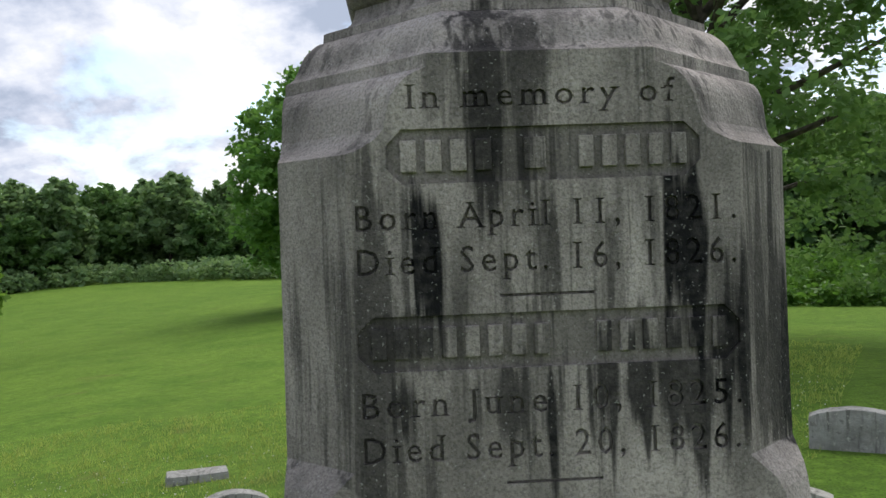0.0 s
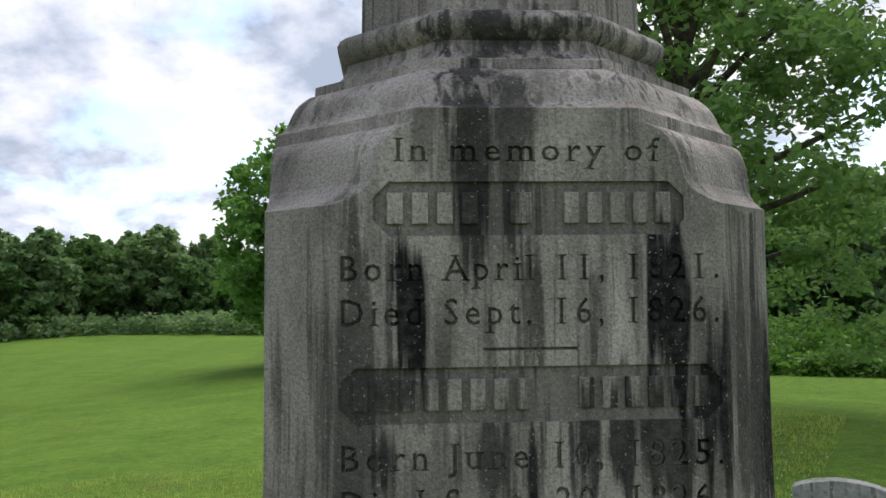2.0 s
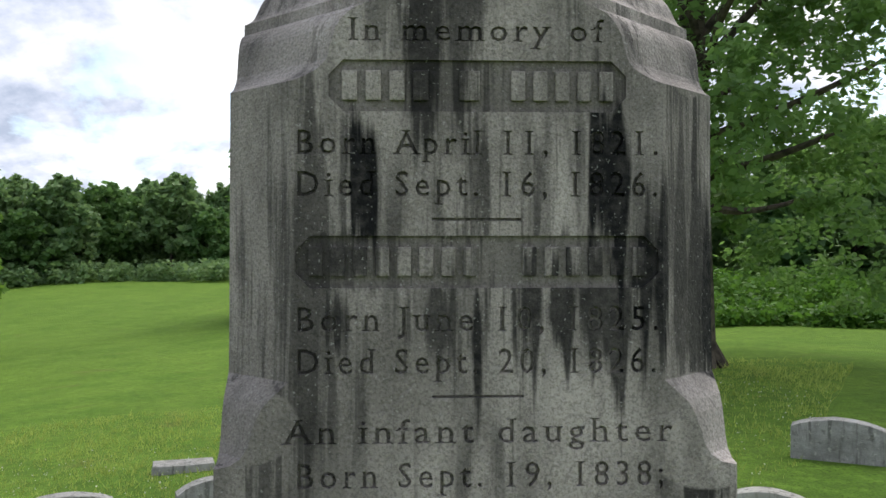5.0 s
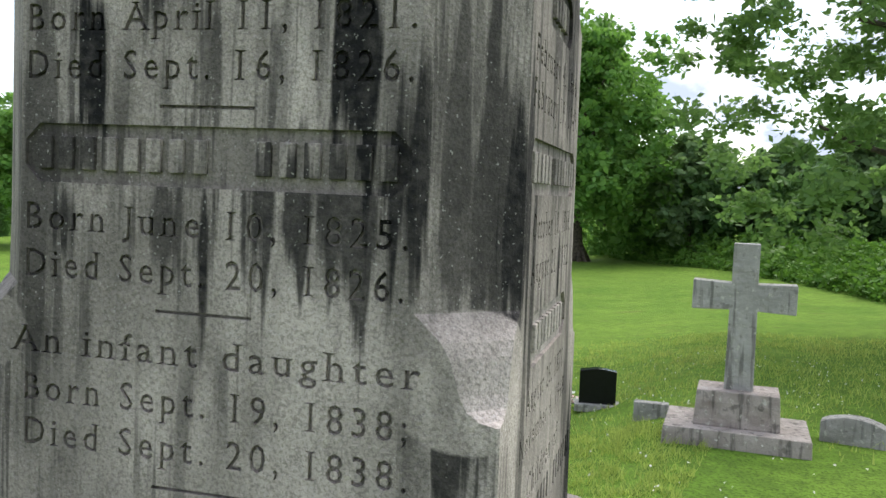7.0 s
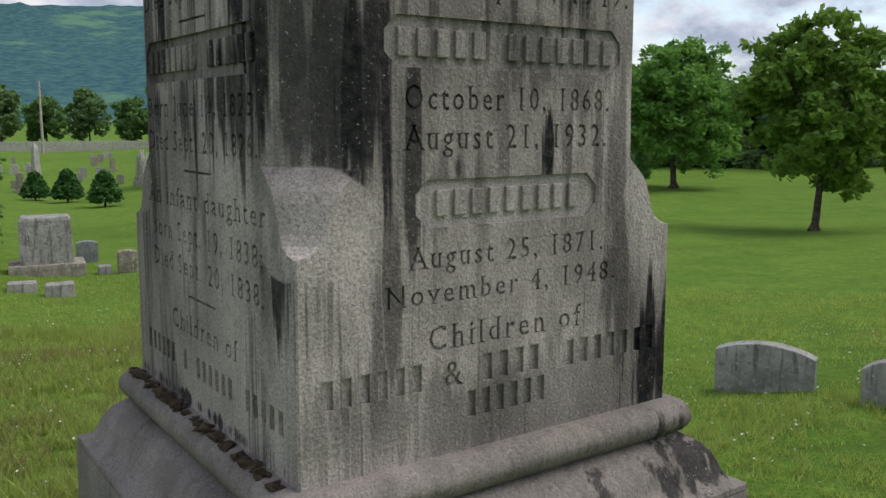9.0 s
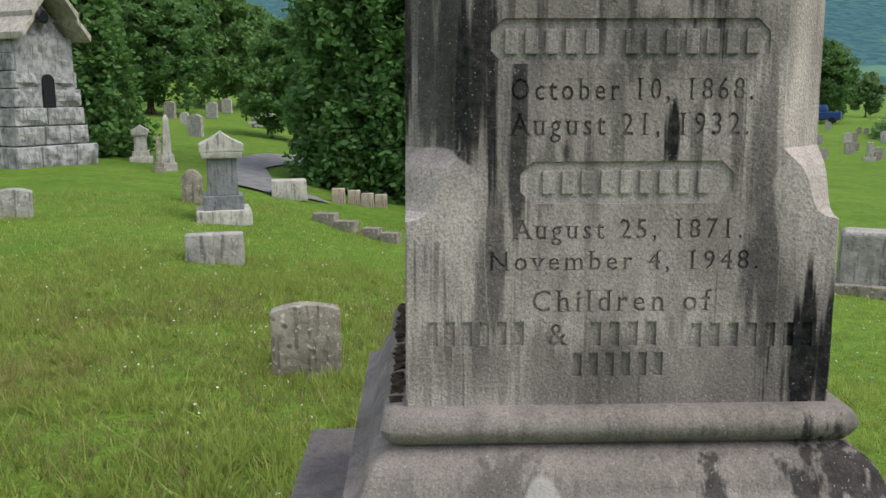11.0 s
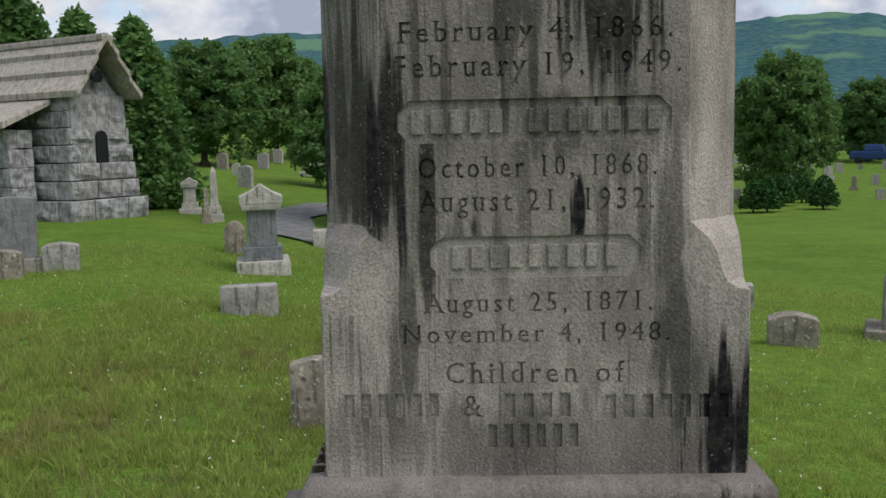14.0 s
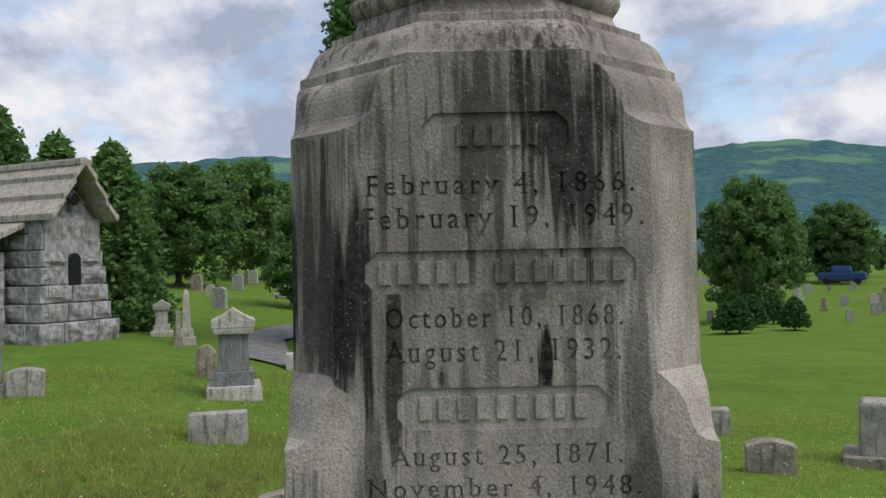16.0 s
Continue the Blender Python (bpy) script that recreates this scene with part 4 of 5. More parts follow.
# rows of far headstones
def far_stones():
    rnd = random.Random(11)
    mats = (GREY_STONE, PALE_STONE, BROWN_STONE, GREY_STONE)
    proto = {}
    for k in range(96):
        if k < 75:
            a, r = rnd.uniform(58, 84), rnd.uniform(58, 105)
        elif k < 87:
            a, r = rnd.uniform(98.5, 107), rnd.uniform(33, 66)
        else:
            a, r = rnd.uniform(84, 91), rnd.uniform(34, 60)
        x, y = -r * math.sin(radians(a)), r * math.cos(radians(a))
        key = (k % 4, k % 5 == 0)
        s = rnd.uniform(0.75, 1.25)
        if key not in proto:
            t = thing("distant_headstone", "distant weathered headstone on the hillside lawn", "headstone", group="distant headstones")
            if key[1]:
                part("base", box_bm(0.7, 0.45, 0.25, 0, 0.02), mats[key[0]], t)
                part("shaft", box_bm(0.4, 0.35, 0.9, 0.25, 0.02, 0.85), mats[key[0]], t)
            else:
                part("tablet", prism_bm(arch_outline(0.55, 0.8, 0.1), 0.18, 0.015), mats[key[0]], t)
            proto[key] = t
            t.matrix_basis = on_ground(x, y, 80 + rnd.uniform(-12, 12), s)
        else:
            copy_thing(proto[key], on_ground(x, y, 80 + rnd.uniform(-12, 12), s) @ Matrix.Diagonal((1 / proto[key].scale.x,) * 3 + (1,)))


far_stones()


# ---- mausoleum of rock-faced granite ----
def build_mausoleum():
    t = thing("mausoleum", "rock-faced grey granite mausoleum with stone slab roof", "mausoleum", pose(-17.0, -8.84, ground_z(-17, -8) - 0.05, 0, 0, 153))
    # local x runs along the gabled end, local y into the building
    W, L, H, RISE = 2.2, 6.0, 2.85, 1.0
    rnd = random.Random(21)
    heights = [0.52, 0.42, 0.40, 0.40, 0.38, 0.37, 0.36]

    def inset(z):
        return 0.0 if z < 0.5 else 0.12 + 0.10 * (z - 0.5)

    core = box_bm(W - 0.7, L - 0.4, H, 0, 0.0, 1.0, x0=W / 2, y0=L / 2)
    part("wall_core", core, ASHLAR, t)

    def stone_row(z, h, a, b, axis, at, face):
        """Blocks from a to b along an axis; face is the outward sense."""
        p = a
        while p < b - 0.05:
            w = min(rnd.uniform(0.55, 1.15), b - p)
            if b - p - w < 0.3:
                w = b - p
            bm = box_bm(w - 0.022, 0.42, h - 0.022, z, 0.02, 1.0, 0.0, 0, 2)
            s = rnd.random() * 50
            for v in bm.verts:
                if v.co.y < -0.15:
                    e = min(1.0, min(w / 2 - abs(v.co.x), v.co.z - z, z + h - v.co.z) / 0.09)
                    v.co.y -= max(0.0, e) * (0.07 + 0.11 * noise.noise((v.co.x * 3 + s, v.co.z * 3, s)))
            if axis == "x":
                m = pose((p + w / 2), at + 0.2, 0)
            else:
                m = pose(at + 0.2 * face, (p + w / 2), 0, 0, 0, -90 * face)
            bmesh.ops.transform(bm, matrix=m, verts=bm.verts[:])
            part("stone_block", bm, ASHLAR, t)
            p += w

    z = 0.0
    for k, h in enumerate(heights):
        i = inset(z)
        if k in (3, 4):
            stone_row(z, h, i, W / 2 - 0.16, "x", i, 1)
            stone_row(z, h, W / 2 + 0.16, W - i, "x", i, 1)
        else:
            stone_row(z, h, i, W - i, "x", i, 1)
        stone_row(z, h, i + 0.4, L - i, "y", i, 1)
        stone_row(z, h, i + 0.4, L - i, "y", W - i, -1)
        z += h
    # gable
    i = inset(H)
    for k in range(3):
        h = 0.36
        f = (k * h) / RISE
        a = i + (W / 2 - i) * f * 0.97 + 0.02
        bm = prism_bm([(a - W / 2, z), (W / 2 - a, z), (W / 2 - a - 0.36, z + h), (a - W / 2 + 0.36, z + h)], 0.42, 0.01, 0.02, k)
        bmesh.ops.translate(bm, vec=(W / 2, i + 0.2, 0), verts=bm.verts[:])
        part("gable_stone", bm, ASHLAR, t)
        z += h
    # arched window and small round vent
    wz = sum(heights[:3])
    o = [(-0.15, wz - 0.02), (0.15, wz - 0.02), (0.15, wz + 0.55)] + [(0.15 * math.cos(k * math.pi / 8), wz + 0.55 + 0.16 * math.sin(k * math.pi / 8)) for k in range(1, 8)] + [(-0.15, wz + 0.55)]
    bm = prism_bm(o, 0.1, 0.0)
    bmesh.ops.translate(bm, vec=(W / 2, 0.19, 0), verts=bm.verts[:])
    part("window", bm, GLASS_DARK, t, "narrow dark arched window")
    bm = lathe_bm([(-0.06, 0.13), (0.0, 0.15), (0.02, 0.1)], 14)
    bmesh.ops.transform(bm, matrix=pose(W / 2, 0.16, H + 0.42, 90), verts=bm.verts[:])
    part("gable_vent", bm, GLASS_DARK, t)
    # roof of overlapping slabs
    for side in (-1, 1):
        for k in range(3):
            u0, u1 = k / 3, (k + 1) / 3
            x0, x1 = (W / 2 - 0.20) * (1 - u0), (W / 2 - 0.20) * (1 - u1) - 0.04
            z0, z1 = H - 0.12 + (RISE + 0.3) * u0, H - 0.12 + (RISE + 0.3) * u1
            o = [(side * x0, z0 + 0.03), (side * x1, z1), (side * x1, z1 + 0.13), (side * (x0 + 0.02), z0 + 0.17)]
            bm = prism_bm(o, L + 0.5, 0.012, 0.008, k)
            bmesh.ops.translate(bm, vec=(W / 2, L / 2, 0.02 * k), verts=bm.verts[:])
            part("roof_slab", bm, ROOF_STONE, t)
    part("ridge_stone", box_bm(0.34, L + 0.5, 0.14, H + RISE + 0.17, 0.03, x0=W / 2, y0=L / 2), ROOF_STONE, t)
    # lower porch along the flank
    for k in range(5):
        h = 0.42
        p = 1.0
        while p < 5.4:
            w = min(rnd.uniform(0.7, 1.2), 5.6 - p)
            bm = box_bm(0.6, w - 0.012, h - 0.012, k * h, 0.02, 1.0, 0.03, rnd.random() * 9, 2, x0=-0.35, y0=p + w / 2)
            part("stone_block", bm, ASHLAR, t)
            p += w
    o = [(-0.95, 2.1), (0.25, 2.62), (0.25, 2.75), (-0.95, 2.24)]
    bm = prism_bm(o, 5.2, 0.012, 0.01, 4)
    bmesh.ops.translate(bm, vec=(0, 3.3, 0), verts=bm.verts[:])
    part("porch_roof", bm, ROOF_STONE, t, "sloping stone slab over the porch")


build_mausoleum()


def small_mausoleum(x, y, turn):
    t = thing("small_mausoleum", "small pale stone mausoleum with stepped flat roof", "mausoleum", on_ground(x, y, turn, sink=0.05))
    part("base", box_bm(3.9, 3.4, 0.35, 0, 0.03), GREY_STONE, t)
    for k in range(4):
        for j in range(3):
            part("stone_block", box_bm(1.17, 3.0, 0.43, 0.35 + 0.44 * k, 0.02, 1.0, 0.015, k * 3 + j, 1, x0=-1.2 + 1.2 * j), PALE_STONE, t)
    part("window", box_bm(0.35, 0.1, 0.7, 1.0, 0.01, y0=-1.5), GLASS_DARK, t)
    for k in range(3):
        part("roof_step", box_bm(3.9 - 0.9 * k, 3.5 - 0.8 * k, 0.22, 2.11 + 0.22 * k, 0.02), ROOF_STONE, t)


small_mausoleum(-55.8, 43.9, 60)


def far_house(x, y, turn):
    t = thing("house", "white house with grey-green roof behind trees", "house", on_ground(x, y, turn, dz=0.3))
    part("wall", merge([box_bm(7, 14, 3.6, -1, 0.0), prism_bm([(-3.5, 2.6), (3.5, 2.6), (0, 5.4)], 13.9, 0.0)]), WHITE_PAINT, t)
    for s in (-1, 1):
        part("roof", prism_bm([(s * 4.0, 2.3), (0, 5.5), (0, 5.7), (s * 4.0, 2.5)], 14.8, 0.0), ROOF_GREEN, t)
    o = [(0.7 * math.cos(k * math.pi / 8), 3.4 + 0.7 * math.sin(k * math.pi / 8)) for k in range(9)]
    bm = prism_bm(o, 0.1, 0.0)
    bmesh.ops.translate(bm, vec=(0, -7.0, 0), verts=bm.verts[:])
    part("window", bm, GLASS_DARK, t, "half-round attic window")


far_house(-84, 63, 45)


def stepped_tomb(x, y, turn):
    t = thing("pedestal_tomb", "far stepped granite family tomb between shrubs", "monument", on_ground(x, y, turn, sink=0.05))
    part("lower_step", box_bm(3.2, 2.2, 0.35, 0, 0.02), GREY_STONE, t)
    part("upper_step", box_bm(2.4, 1.6, 0.35, 0.35, 0.02), GREY_STONE, t)
    part("die", box_bm(1.6, 1.0, 1.2, 0.7, 0.02), BLUE_STONE, t)
    part("cap", box_bm(2.0, 1.3, 0.3, 1.9, 0.04, 0.8), GREY_STONE, t)


stepped_tomb(-52.5, 50.8, 46)


# road through the cemetery, low white wall, pole and vehicle far off
def build_road():
    bm = bmesh.new()
    pts = [(-15.0, -2.6), (-17.0, -4.1), (-20.5, -4.9), (-26, -4.6), (-32, -2.5), (-38, 2.5)]
    rows = []
    for k in range(len(pts) * 6 - 6 + 1):
        i, f = min(k // 6, len(pts) - 2), (k - 6 * min(k // 6, len(pts) - 2)) / 6
        p = Vector(pts[i]).lerp(Vector(pts[i + 1]), f)
        d = (Vector(pts[i + 1]) - Vector(pts[i])).normalized()
        n = Vector((-d.y, d.x))
        rows.append([bm.verts.new((q.x, q.y, ground_z(q.x, q.y) + 0.035)) for q in (p + n * 0.65, p, p - n * 0.65)])
    for a, b in zip(rows, rows[1:]):
        for j in range(2):
            bm.faces.new((a[j], a[j + 1], b[j + 1], b[j]))
    bmesh.ops.recalc_face_normals(bm, faces=bm.faces[:])
    tagged(link("road", bm, ASPHALT), "narrow grey asphalt cemetery lane", "road", kind="structure")


build_road()


def far_wall():
    t = thing("board_wall", "long low whitish wall beyond the cemetery", "wall")
    for k in range(10):
        a0 = 72 + 1.6 * k
        x, y = -125 * math.sin(radians(a0)), 125 * math.cos(radians(a0))
        for j in range(4):
            bm = box_bm(3.45, 0.3, 0.5, 0, 0.02)
            bmesh.ops.transform(bm, matrix=pose(x, y, -3.6 + 0.52 * j, 0, 0, a0), verts=bm.verts[:])
            part("wall_panel", bm, PALE_STONE, t)


far_wall()
t = thing("utility_pole", "thin grey wooden utility pole", "pole", pose(-118, 21, -3))
part("pole", lathe_bm([(0, 0.18), (9, 0.12)], 10), POLE_WOOD, t)
part("crossarm", box_bm(2.0, 0.12, 0.12, 8.2, 0.01), POLE_WOOD, t)
t = thing("pickup_truck", "dark blue vehicle parked beyond the graves", "vehicle", pose(-98, 45, ground_z(-98, 45) + 0.05, 0, 0, 60))
part("body", box_bm(5.0, 1.9, 0.9, 0.45, 0.15), BLUE_TARP, t)
part("cab", box_bm(2.2, 1.7, 0.8, 1.3, 0.2, 0.85), BLUE_TARP, t)
for dx in (-1.6, 1.6):
    for dy in (-0.85, 0.85):
        bm = lathe_bm([(-0.12, 0.38), (0.12, 0.38)], 14)
        bmesh.ops.transform(bm, matrix=pose(dx, dy, 0.38, 90), verts=bm.verts[:])
        part("wheel", bm, GLASS_DARK, t)
t = thing("marker_flag", "small orange marker flag in the lawn", "flag", on_ground(-12.4, -3.75, 100))
part("stick", lathe_bm([(0, 0.006), (0.45, 0.006)], 6), POLE_WOOD, t)
part("flag", box_bm(0.12, 0.012, 0.16, 0.3, 0.0, x0=0.06), ORANGE, t)


# ---- trees and shrubs ----
def leaf_cloud(rng, centres, radii, per, size, flat=0.75, droop=0.0):
    """Leaf quads gathered in clumps: arrays of corners and faces."""
    n = len(centres)
    c = np.repeat(centres, per, axis=0)
    r = np.repeat(radii, per)[:, None]
    d = rng.normal(size=(n * per, 3))
    d /= np.linalg.norm(d, axis=1, keepdims=True) + 1e-9
    p = c + d * r * (rng.random((n * per, 1)) ** 0.45) * np.array([1, 1, flat])
    p[:, 2] -= droop * r[:, 0] * rng.random(n * per)
    u = rng.normal(size=p.shape)
    u[:, 2] *= 0.55
    u /= np.linalg.norm(u, axis=1, keepdims=True) + 1e-9
    w = rng.normal(size=p.shape)
    w -= (w * u).sum(1, keepdims=True) * u
    w /= np.linalg.norm(w, axis=1, keepdims=True) + 1e-9
    s = size * (0.6 + 0.8 * rng.random((len(p), 1)))
    v = np.stack([p - u * s, p + w * s * 0.55, p + u * s, p - w * s * 0.55], 1).reshape(-1, 3)
    return v, np.arange(len(v)).reshape(-1, 4)


def limb(bm, a, b, ra, rb, bend, rng, sides=7, steps=5):
    a, b = Vector(a), Vector(b)
    mid = (a + b) / 2 + Vector(rng.normal(size=3) * bend)
    rings = []
    for k in range(steps + 1):
        t = k / steps
        p = a * (1 - t) ** 2 + mid * 2 * t * (1 - t) + b * t * t
        r = ra + (rb - ra) * t
        q = (b - a).normalized().to_track_quat("Z", "Y")
        rings.append([bm.verts.new(p + q @ Vector((r * math.cos(6.2832 * j / sides), r * math.sin(6.2832 * j / sides), 0))) for j in range(sides)])
    for p, q in zip(rings, rings[1:]):
        for j in range(sides):
            bm.faces.new((p[j], p[(j + 1) % sides], q[(j + 1) % sides], q[j]))


def broad_tree(name, label, seed, h, spread, clear, leaf, trunk_r, clumps, per, size, lobes=7, group="", droop=0.0, fine=1.0):
    """A broadleaf tree: tapered trunk, limbs into lobes, and a crown of leaf clumps round each lobe."""
    rng = np.random.default_rng(seed)
    t = thing(name, label, "tree", group=group)
    bm = bmesh.new()
    top = Vector((rng.normal() * 0.2, rng.normal() * 0.2, h * 0.62))
    limb(bm, (0, 0, -0.15), top, trunk_r, trunk_r * 0.3, 0.15, rng, 10, 7)
    for k in range(9):
        a = 6.2832 * k / 9
        limb(bm, (math.cos(a) * trunk_r * 2.0, math.sin(a) * trunk_r * 2.0, -0.15), (0, 0, trunk_r * 2.5), trunk_r * 0.3, trunk_r * 0.5, 0.02, rng, 5, 3)
    cs, rs = [], []
    for k in range(lobes):
        a = k * 2.399963 + rng.random() * 0.6
        f = (k + 0.5) / lobes
        z = clear + (h - clear) * (0.18 + 0.70 * f)
        prof = math.sin(math.pi * min(1, max(0.12, (z - clear) / (h - clear) * 0.9 + 0.12))) ** 0.6
        rr = spread * prof * (0.5 + 0.25 * rng.random()) * (0.35 if f > 0.9 else 1)
        c = np.array([math.cos(a) * rr, math.sin(a) * rr, z])
        limb(bm, top * (0.35 + 0.55 * f), c, trunk_r * 0.35, 0.03, spread * 0.08, rng, 6, 5)
        cs.append(c)
        rs.append(spread * (0.40 + 0.22 * rng.random()) * (0.8 + 0.35 * prof))
    part("trunk", bm, BARK, t, smooth=True)
    cs, rs = np.array(cs), np.array(rs)
    pick = rng.integers(0, lobes, clumps)
    d = rng.normal(size=(clumps, 3))
    d /= np.linalg.norm(d, axis=1, keepdims=True)
    cc = cs[pick] + d * rs[pick][:, None] * (0.55 + 0.5 * rng.random((clumps, 1))) * np.array([1, 1, 0.85])
    cc[:, 2] -= droop * np.hypot(cc[:, 0], cc[:, 1])
    cc = cc[(cc[:, 2] > clear * 0.75) & (cc[:, 2] < h * 1.02)]
    cr = spread * fine * (0.10 + 0.10 * rng.random(len(cc)))
    v, f = leaf_cloud(rng, cc, cr, per, size, 0.6, 0.5)
    array_mesh("crown", v, f, leaf, t)
    return t


def conifer(name, label, seed, h, r, leaf, n, per, size, group="", clip=False, clear=0.0, power=0.8):
    """An evergreen: a stem and whorls of needle sprays, ragged or clipped to a cone."""
    rng = np.random.default_rng(seed)
    t = thing(name, label, "shrub" if clip else "conifer", group=group)
    bm = bmesh.new()
    limb(bm, (0, 0, -0.1), (0, 0, h * 0.8), max(0.04, r * 0.07), 0.02, 0.02, rng, 8, 4)
    part("trunk", bm, BARK, t)
    f = rng.random(n) ** 1.15
    z = clear + (h - clear) * f
    rad = r * (1 - f) ** power * (1.0 if clip else 0.72 + 0.4 * rng.random(n))
    rad *= np.where(f < 0.12, 0.75 + 2 * f, 1.0)
    a = rng.random(n) * 6.2832
    k = rng.random(n) ** 0.3
    cc = np.stack([np.cos(a) * rad * k, np.sin(a) * rad * k, z], 1)
    v, fa = leaf_cloud(rng, cc, np.full(n, r * (0.10 if clip else 0.16)), per, size, 0.9, 0.2 if clip else 0.6)
    v[:, 2] = np.maximum(v[:, 2], 0.02)
    array_mesh("foliage", v, fa, leaf, t)
    return t


def stand(t, x, y, turn=0, s=1.0, sz=1.0):
    t.matrix_basis = on_ground(x, y, turn, 1.0, sink=0.05) @ Matrix.Diagonal((s, s, s * sz, 1))
    return t


def again(t, x, y, turn=0, s=1.0, sz=1.0):
    """A copy of a tree at another place, turned and scaled."""
    back = Matrix.Diagonal((1 / t.scale.x, 1 / t.scale.y, 1 / t.scale.z, 1))
    return copy_thing(t, on_ground(x, y, turn, 1.0, sink=0.05) @ Matrix.Diagonal((s, s, s * sz, 1)) @ back)


big = stand(broad_tree("oak_tree", "large spreading tree with low drooping leafy branches", 5, 11.5, 3.9, 0.6, LEAF_OAK, 0.24, 660, 84, 0.07, 20, droop=0.15, fine=0.66), 4.5, 12.0)
lone = stand(broad_tree("walnut_tree", "tall full-crowned green tree alone in the field", 8, 12.3, 4.9, 0.9, LEAF_MID, 0.38, 640, 52, 0.19, 13), -4.0, 42.0, 0, 0.88, 1.12)
maple = stand(broad_tree("young_maple", "light green round-crowned young tree", 12, 7.6, 2.6, 1.5, LEAF_LIGHT, 0.16, 420, 46, 0.15, 11), -16.2, 27.2, 0, 0.9, 1.1)
round_tree = stand(broad_tree("round_maple", "dark green round-crowned maple in the field", 15, 9.4, 4.0, 1.5, LEAF_MID, 0.22, 480, 46, 0.19, 12), -37.0, 44.2)
dark = stand(broad_tree("dark_maple", "dense dark green maple by clipped shrubs", 19, 10.2, 4.6, 1.0, LEAF_DARK, 0.3, 620, 46, 0.22, 13), -56.5, 20.1, 0, 0.68, 1.36)
again(dark, -51, -16.2, 40, 0.72, 1.0)
again(dark, -62, -14.2, 200, 0.74, 1.15)
again(dark, -38, -5.9, 120, 0.45, 1.2)
again(maple, -52.4, 37.9, 90, 0.56)
again(dark, -104, 47, 10, 0.95)
again(round_tree, -112, 52, 70, 0.7)
wood = [stand(broad_tree("woodland_tree", "tree in the wooded edge of the field", 31, 10.5, 3.6, 0.4, LEAF_WOOD, 0.2, 330, 24, 0.34, 9, "edge of the woods"), -24, 88, 0),
        stand(broad_tree("woodland_tree", "tree in the wooded edge of the field", 37, 9.6, 3.9, 0.3, LEAF_DARK, 0.2, 330, 24, 0.34, 8, "edge of the woods"), -31, 90, 0)]
rnd = random.Random(77)
for k in range(46):
    a = 1.5 + k * 1.28
    r = (92 + rnd.uniform(-4, 9)) if a < 30 else (88 + rnd.uniform(-4, 10))
    again(wood[k % 2], -r * math.sin(radians(a)), r * math.cos(radians(a)), rnd.uniform(0, 360), rnd.uniform(0.68, 0.95) * (1.0 if a < 32 else 1.1 if a < 43 else 0.72), rnd.uniform(0.9, 1.12))
for k in range(14):
    a = -34 + k * 2.7
    r = rnd.uniform(33, 46)
    again(wood[k % 2], -r * math.sin(radians(a)), r * math.cos(radians(a)), rnd.uniform(0, 360), rnd.uniform(0.45, 0.7))
for k in range(26):
    a = 58 + k * 2.4
    r = rnd.uniform(135, 175)
    again(wood[k % 2], -r * math.sin(radians(a)), r * math.cos(radians(a)), rnd.uniform(0, 360), rnd.uniform(0.6, 0.95))
arbor = stand(conifer("arborvitae", "tall dense dark green arborvitae", 41, 10.5, 1.8, NEEDLE, 1300, 26, 0.095, "arborvitae clump", power=0.5), -19.8, -1.95)
again(arbor, -19.3, -0.45, 70, 1.0)
again(arbor, -19.7, 0.75, 160, 0.8)
again(arbor, -21.8, -0.9, 220, 1.05)
hem = stand(conifer("hemlock", "shaggy green conifer beside the stone mausoleum", 43, 6.2, 2.1, NEEDLE, 900, 18, 0.12, power=0.6), -21.8, -9.0, 0, 0.8)
again(hem, -24.5, -13.6, 100, 1.02)
again(hem, -24.2, -11.6, 200, 0.88)
spruce = stand(conifer("blue_spruce", "tall blue-grey spruce at the field edge", 47, 11, 3.2, NEEDLE_BLUE, 700, 18, 0.25, power=0.9), -54, 56, 0, 0.78)
again(arbor, -57, 48.5, 40, 0.62)
again(arbor, -49.5, 52.5, 140, 0.55)
again(arbor, -45.5, 50.5, 240, 0.42)
yew = stand(conifer("clipped_shrub", "clipped cone-shaped evergreen shrub on a short stem", 51, 1.7, 0.85, YEW, 520, 12, 0.07, "row of clipped shrubs", True, 0.28, 0.55), -52.1, 8.4)
for k, (x, y) in enumerate(((-48.9, 9.45), (-42.2, 9.75), (-44, 14.5), (-43.1, 14.9), (-47.3, 17.0), (-50, 19.2), (-43.7, 17.95))):
    again(yew, x, y, 40 * k, rnd.uniform(0.95, 1.12))


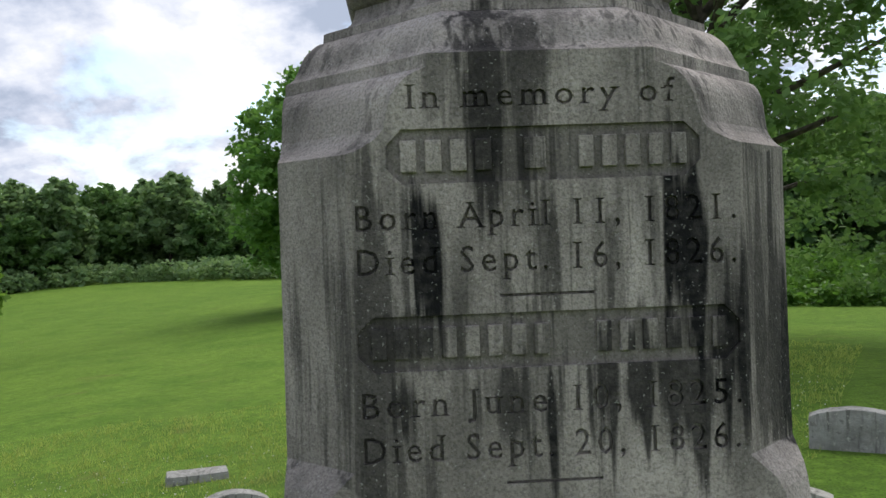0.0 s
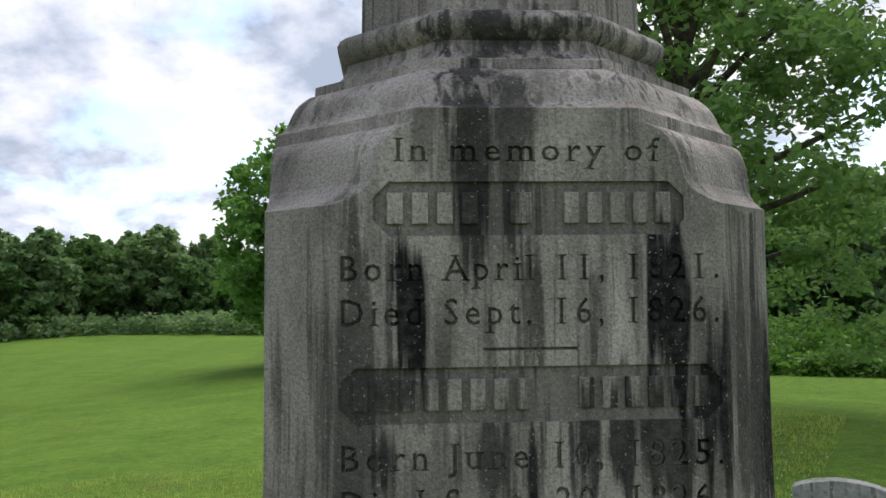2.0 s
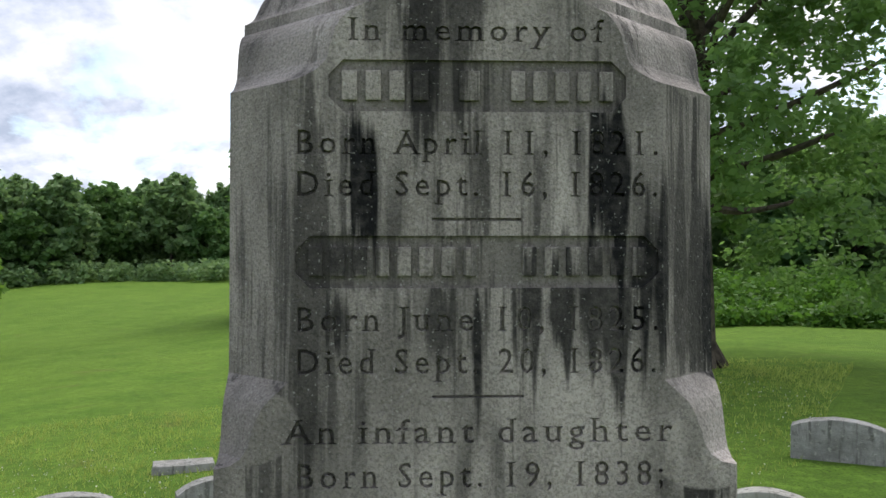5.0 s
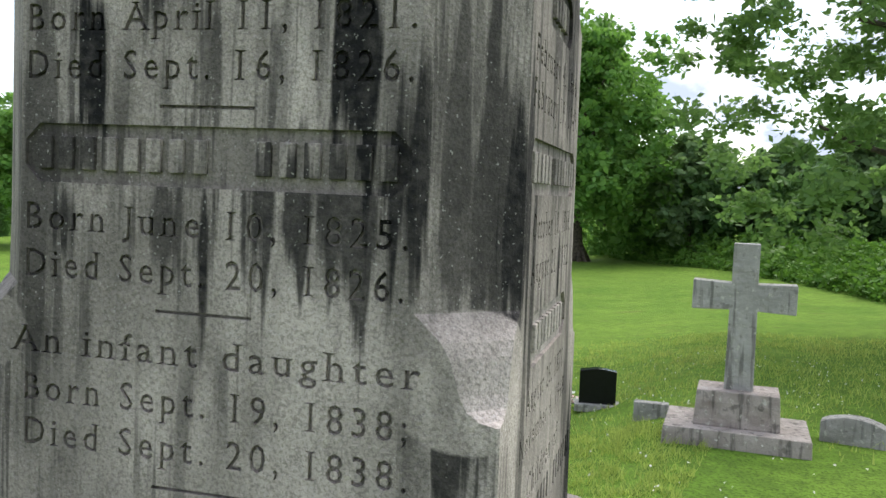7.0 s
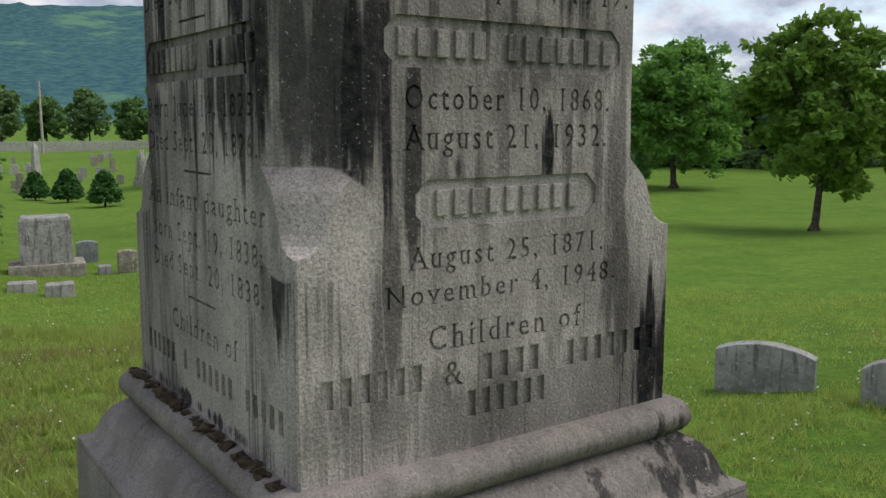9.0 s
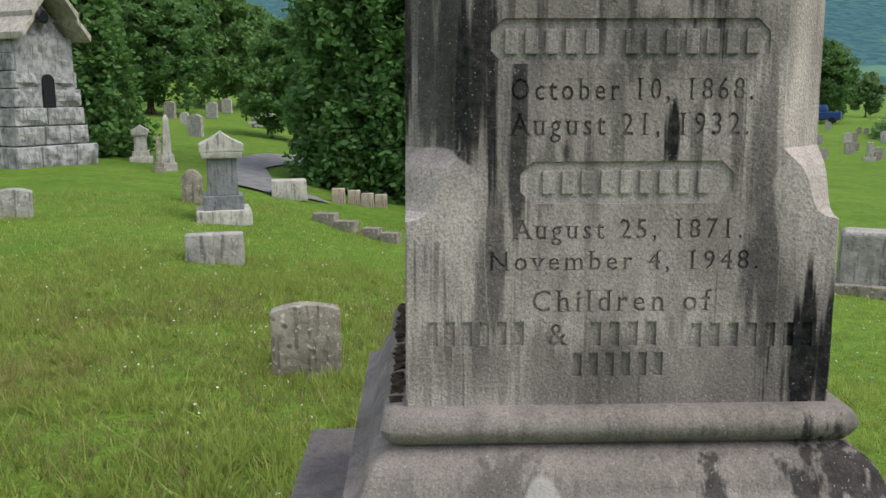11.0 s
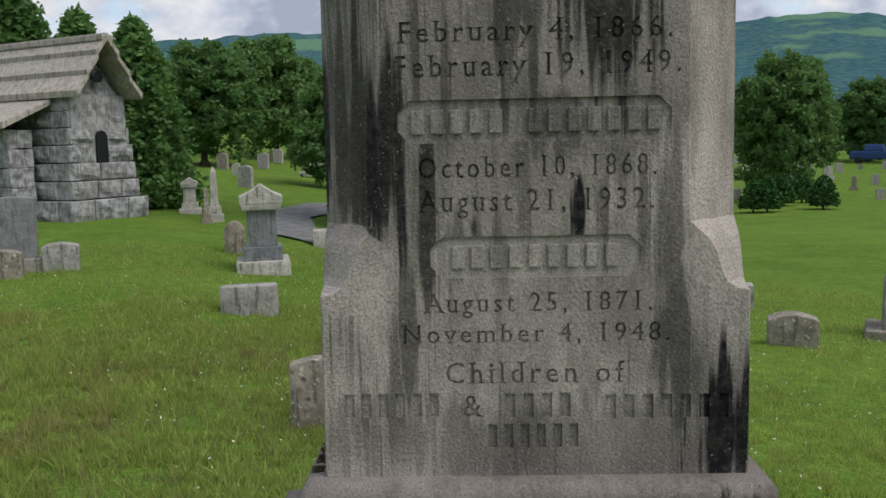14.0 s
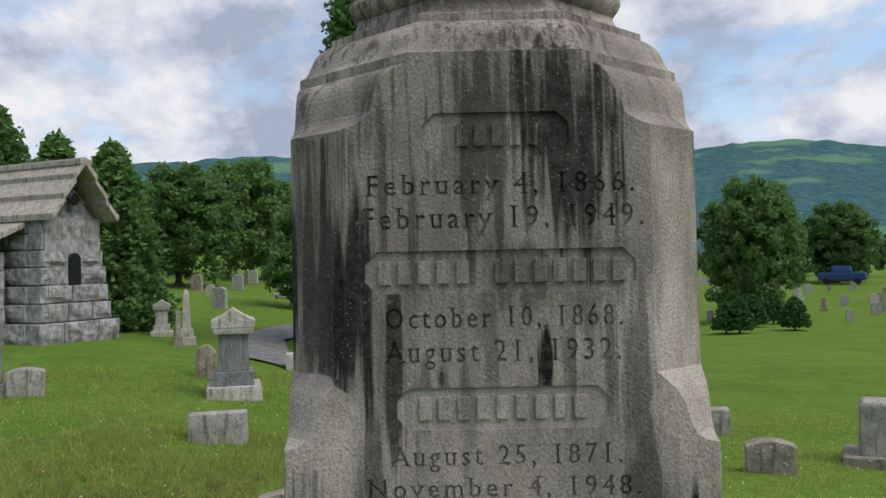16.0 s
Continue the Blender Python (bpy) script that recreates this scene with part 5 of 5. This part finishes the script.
def weeds():
    """A belt of tall weeds and brambles in front of the woods."""
    rng = np.random.default_rng(61)
    n = 2600
    a = np.radians(rng.uniform(-38, 8, n))
    deg = np.degrees(a)
    r0 = 23.5 + np.maximum(0, deg + 14) * 1.25
    r = r0 + rng.random(n) ** 1.3 * 9
    x, y = -r * np.sin(a), r * np.cos(a)
    z = np.array([ground_z(p, q) for p, q in zip(x, y)]) + rng.random(n) * (0.35 + 1.0 * np.minimum(1, (r - r0) / 3.0))
    v, f = leaf_cloud(rng, np.stack([x, y, z], 1), np.full(n, 0.34), 26, 0.09, 1.0)
    v[:, 2] = np.maximum(v[:, 2], -2.4)
    tagged(array_mesh("weeds", v, f, WEED), "tall bright green weeds and brambles at the wood's edge", "weeds", kind="stuff")
    n = 900
    a = np.radians(rng.uniform(8, 62, n))
    r = 84 + rng.random(n) * 5 - np.maximum(0, 18 - np.degrees(a)) * 0.9
    x, y = -r * np.sin(a), r * np.cos(a)
    z = np.array([ground_z(p, q) for p, q in zip(x, y)]) + rng.random(n) * 1.5
    v, f = leaf_cloud(rng, np.stack([x, y, z], 1), np.full(n, 0.8), 26, 0.24, 0.9)
    tagged(array_mesh("undergrowth", v, f, LEAF_WOOD), "bushy undergrowth along the far wood's edge", "shrubs", kind="stuff")


weeds()


# ---- grass ----
def grass(name, n, r0, r1, a0, a1, h0, h1, width, mat, label, seed, power=0.5):
    """Blades of grass, three-cornered and bent, over a sector of the lawn."""
    rng = np.random.default_rng(seed)
    a = np.radians(rng.uniform(a0, a1, n))
    r = r0 + (r1 - r0) * rng.random(n) ** power
    x, y = -r * np.sin(a), r * np.cos(a)
    keep = (np.maximum(np.abs(x), np.abs(y)) > 0.66)
    clump = np.array([noise.noise((p * 1.3, q * 1.3, seed)) for p, q in zip(x, y)])
    tuft = np.array([noise.noise((p * 7.0, q * 7.0, seed + 3)) for p, q in zip(x, y)])
    keep &= rng.random(n) < 0.55 + 0.6 * clump + 1.5 * tuft
    clump = clump + 0.7 * tuft
    x, y, clump = x[keep], y[keep], clump[keep]
    z = np.array([ground_z(p, q) for p, q in zip(x, y)]) - 0.004
    m = len(x)
    h = (h0 + (h1 - h0) * rng.random(m) ** 2) * np.clip(1 + 1.1 * clump, 0.4, 2.2)
    t = rng.random(m) * 6.2832
    b = np.stack([np.cos(t), np.sin(t)], 1) * width * (0.7 + 0.6 * rng.random((m, 1)))
    lean = rng.normal(size=(m, 2)) * h[:, None] * 0.45
    p0 = np.stack([x - b[:, 0], y - b[:, 1], z], 1)
    p1 = np.stack([x + b[:, 0], y + b[:, 1], z], 1)
    p2 = np.stack([x + lean[:, 0], y + lean[:, 1], z + h], 1)
    v = np.stack([p0, p1, p2], 1).reshape(-1, 3)
    tagged(array_mesh(name, v, np.arange(len(v)).reshape(-1, 3), mat), label, "grass", kind="stuff")


grass("near_grass", 260000, 0.7, 8.5, 70, 150, 0.025, 0.09, 0.0065, BLADE, "short green grass round the monument", 71, 0.55)
grass("side_grass", 70000, 0.7, 5.5, -10, 78, 0.03, 0.08, 0.004, BLADE, "short green grass beside the monument", 75, 0.6)
grass("lawn_grass", 110000, 5.0, 14.0, -30, 125, 0.03, 0.08, 0.006, BLADE, "mown grass of the cemetery lawn", 72, 0.6)
grass("dry_grass", 34000, 0.7, 7.0, 76, 150, 0.04, 0.10, 0.0036, BLADE_DRY, "dry brown grass stems among the green", 73, 0.6)

grass("tall_tufts", 9000, 1.2, 7.0, 74, 150, 0.06, 0.15, 0.0045, BLADE, "taller uncut grass stems in loose tufts", 77, 0.6)


def clover():
    rng = np.random.default_rng(81)
    n = 1500
    a = np.radians(rng.uniform(-30, 125, n))
    r = 1.5 + 9 * rng.random(n) ** 0.7
    x, y = -r * np.sin(a), r * np.cos(a)
    z = np.array([ground_z(p, q) for p, q in zip(x, y)]) + 0.06
    v, f = leaf_cloud(rng, np.stack([x, y, z], 1), np.full(n, 0.006), 3, 0.008, 0.8)
    tagged(array_mesh("clover_flowers", v, f, CLOVER), "tiny white clover heads in the lawn", "flowers", kind="stuff")


clover()
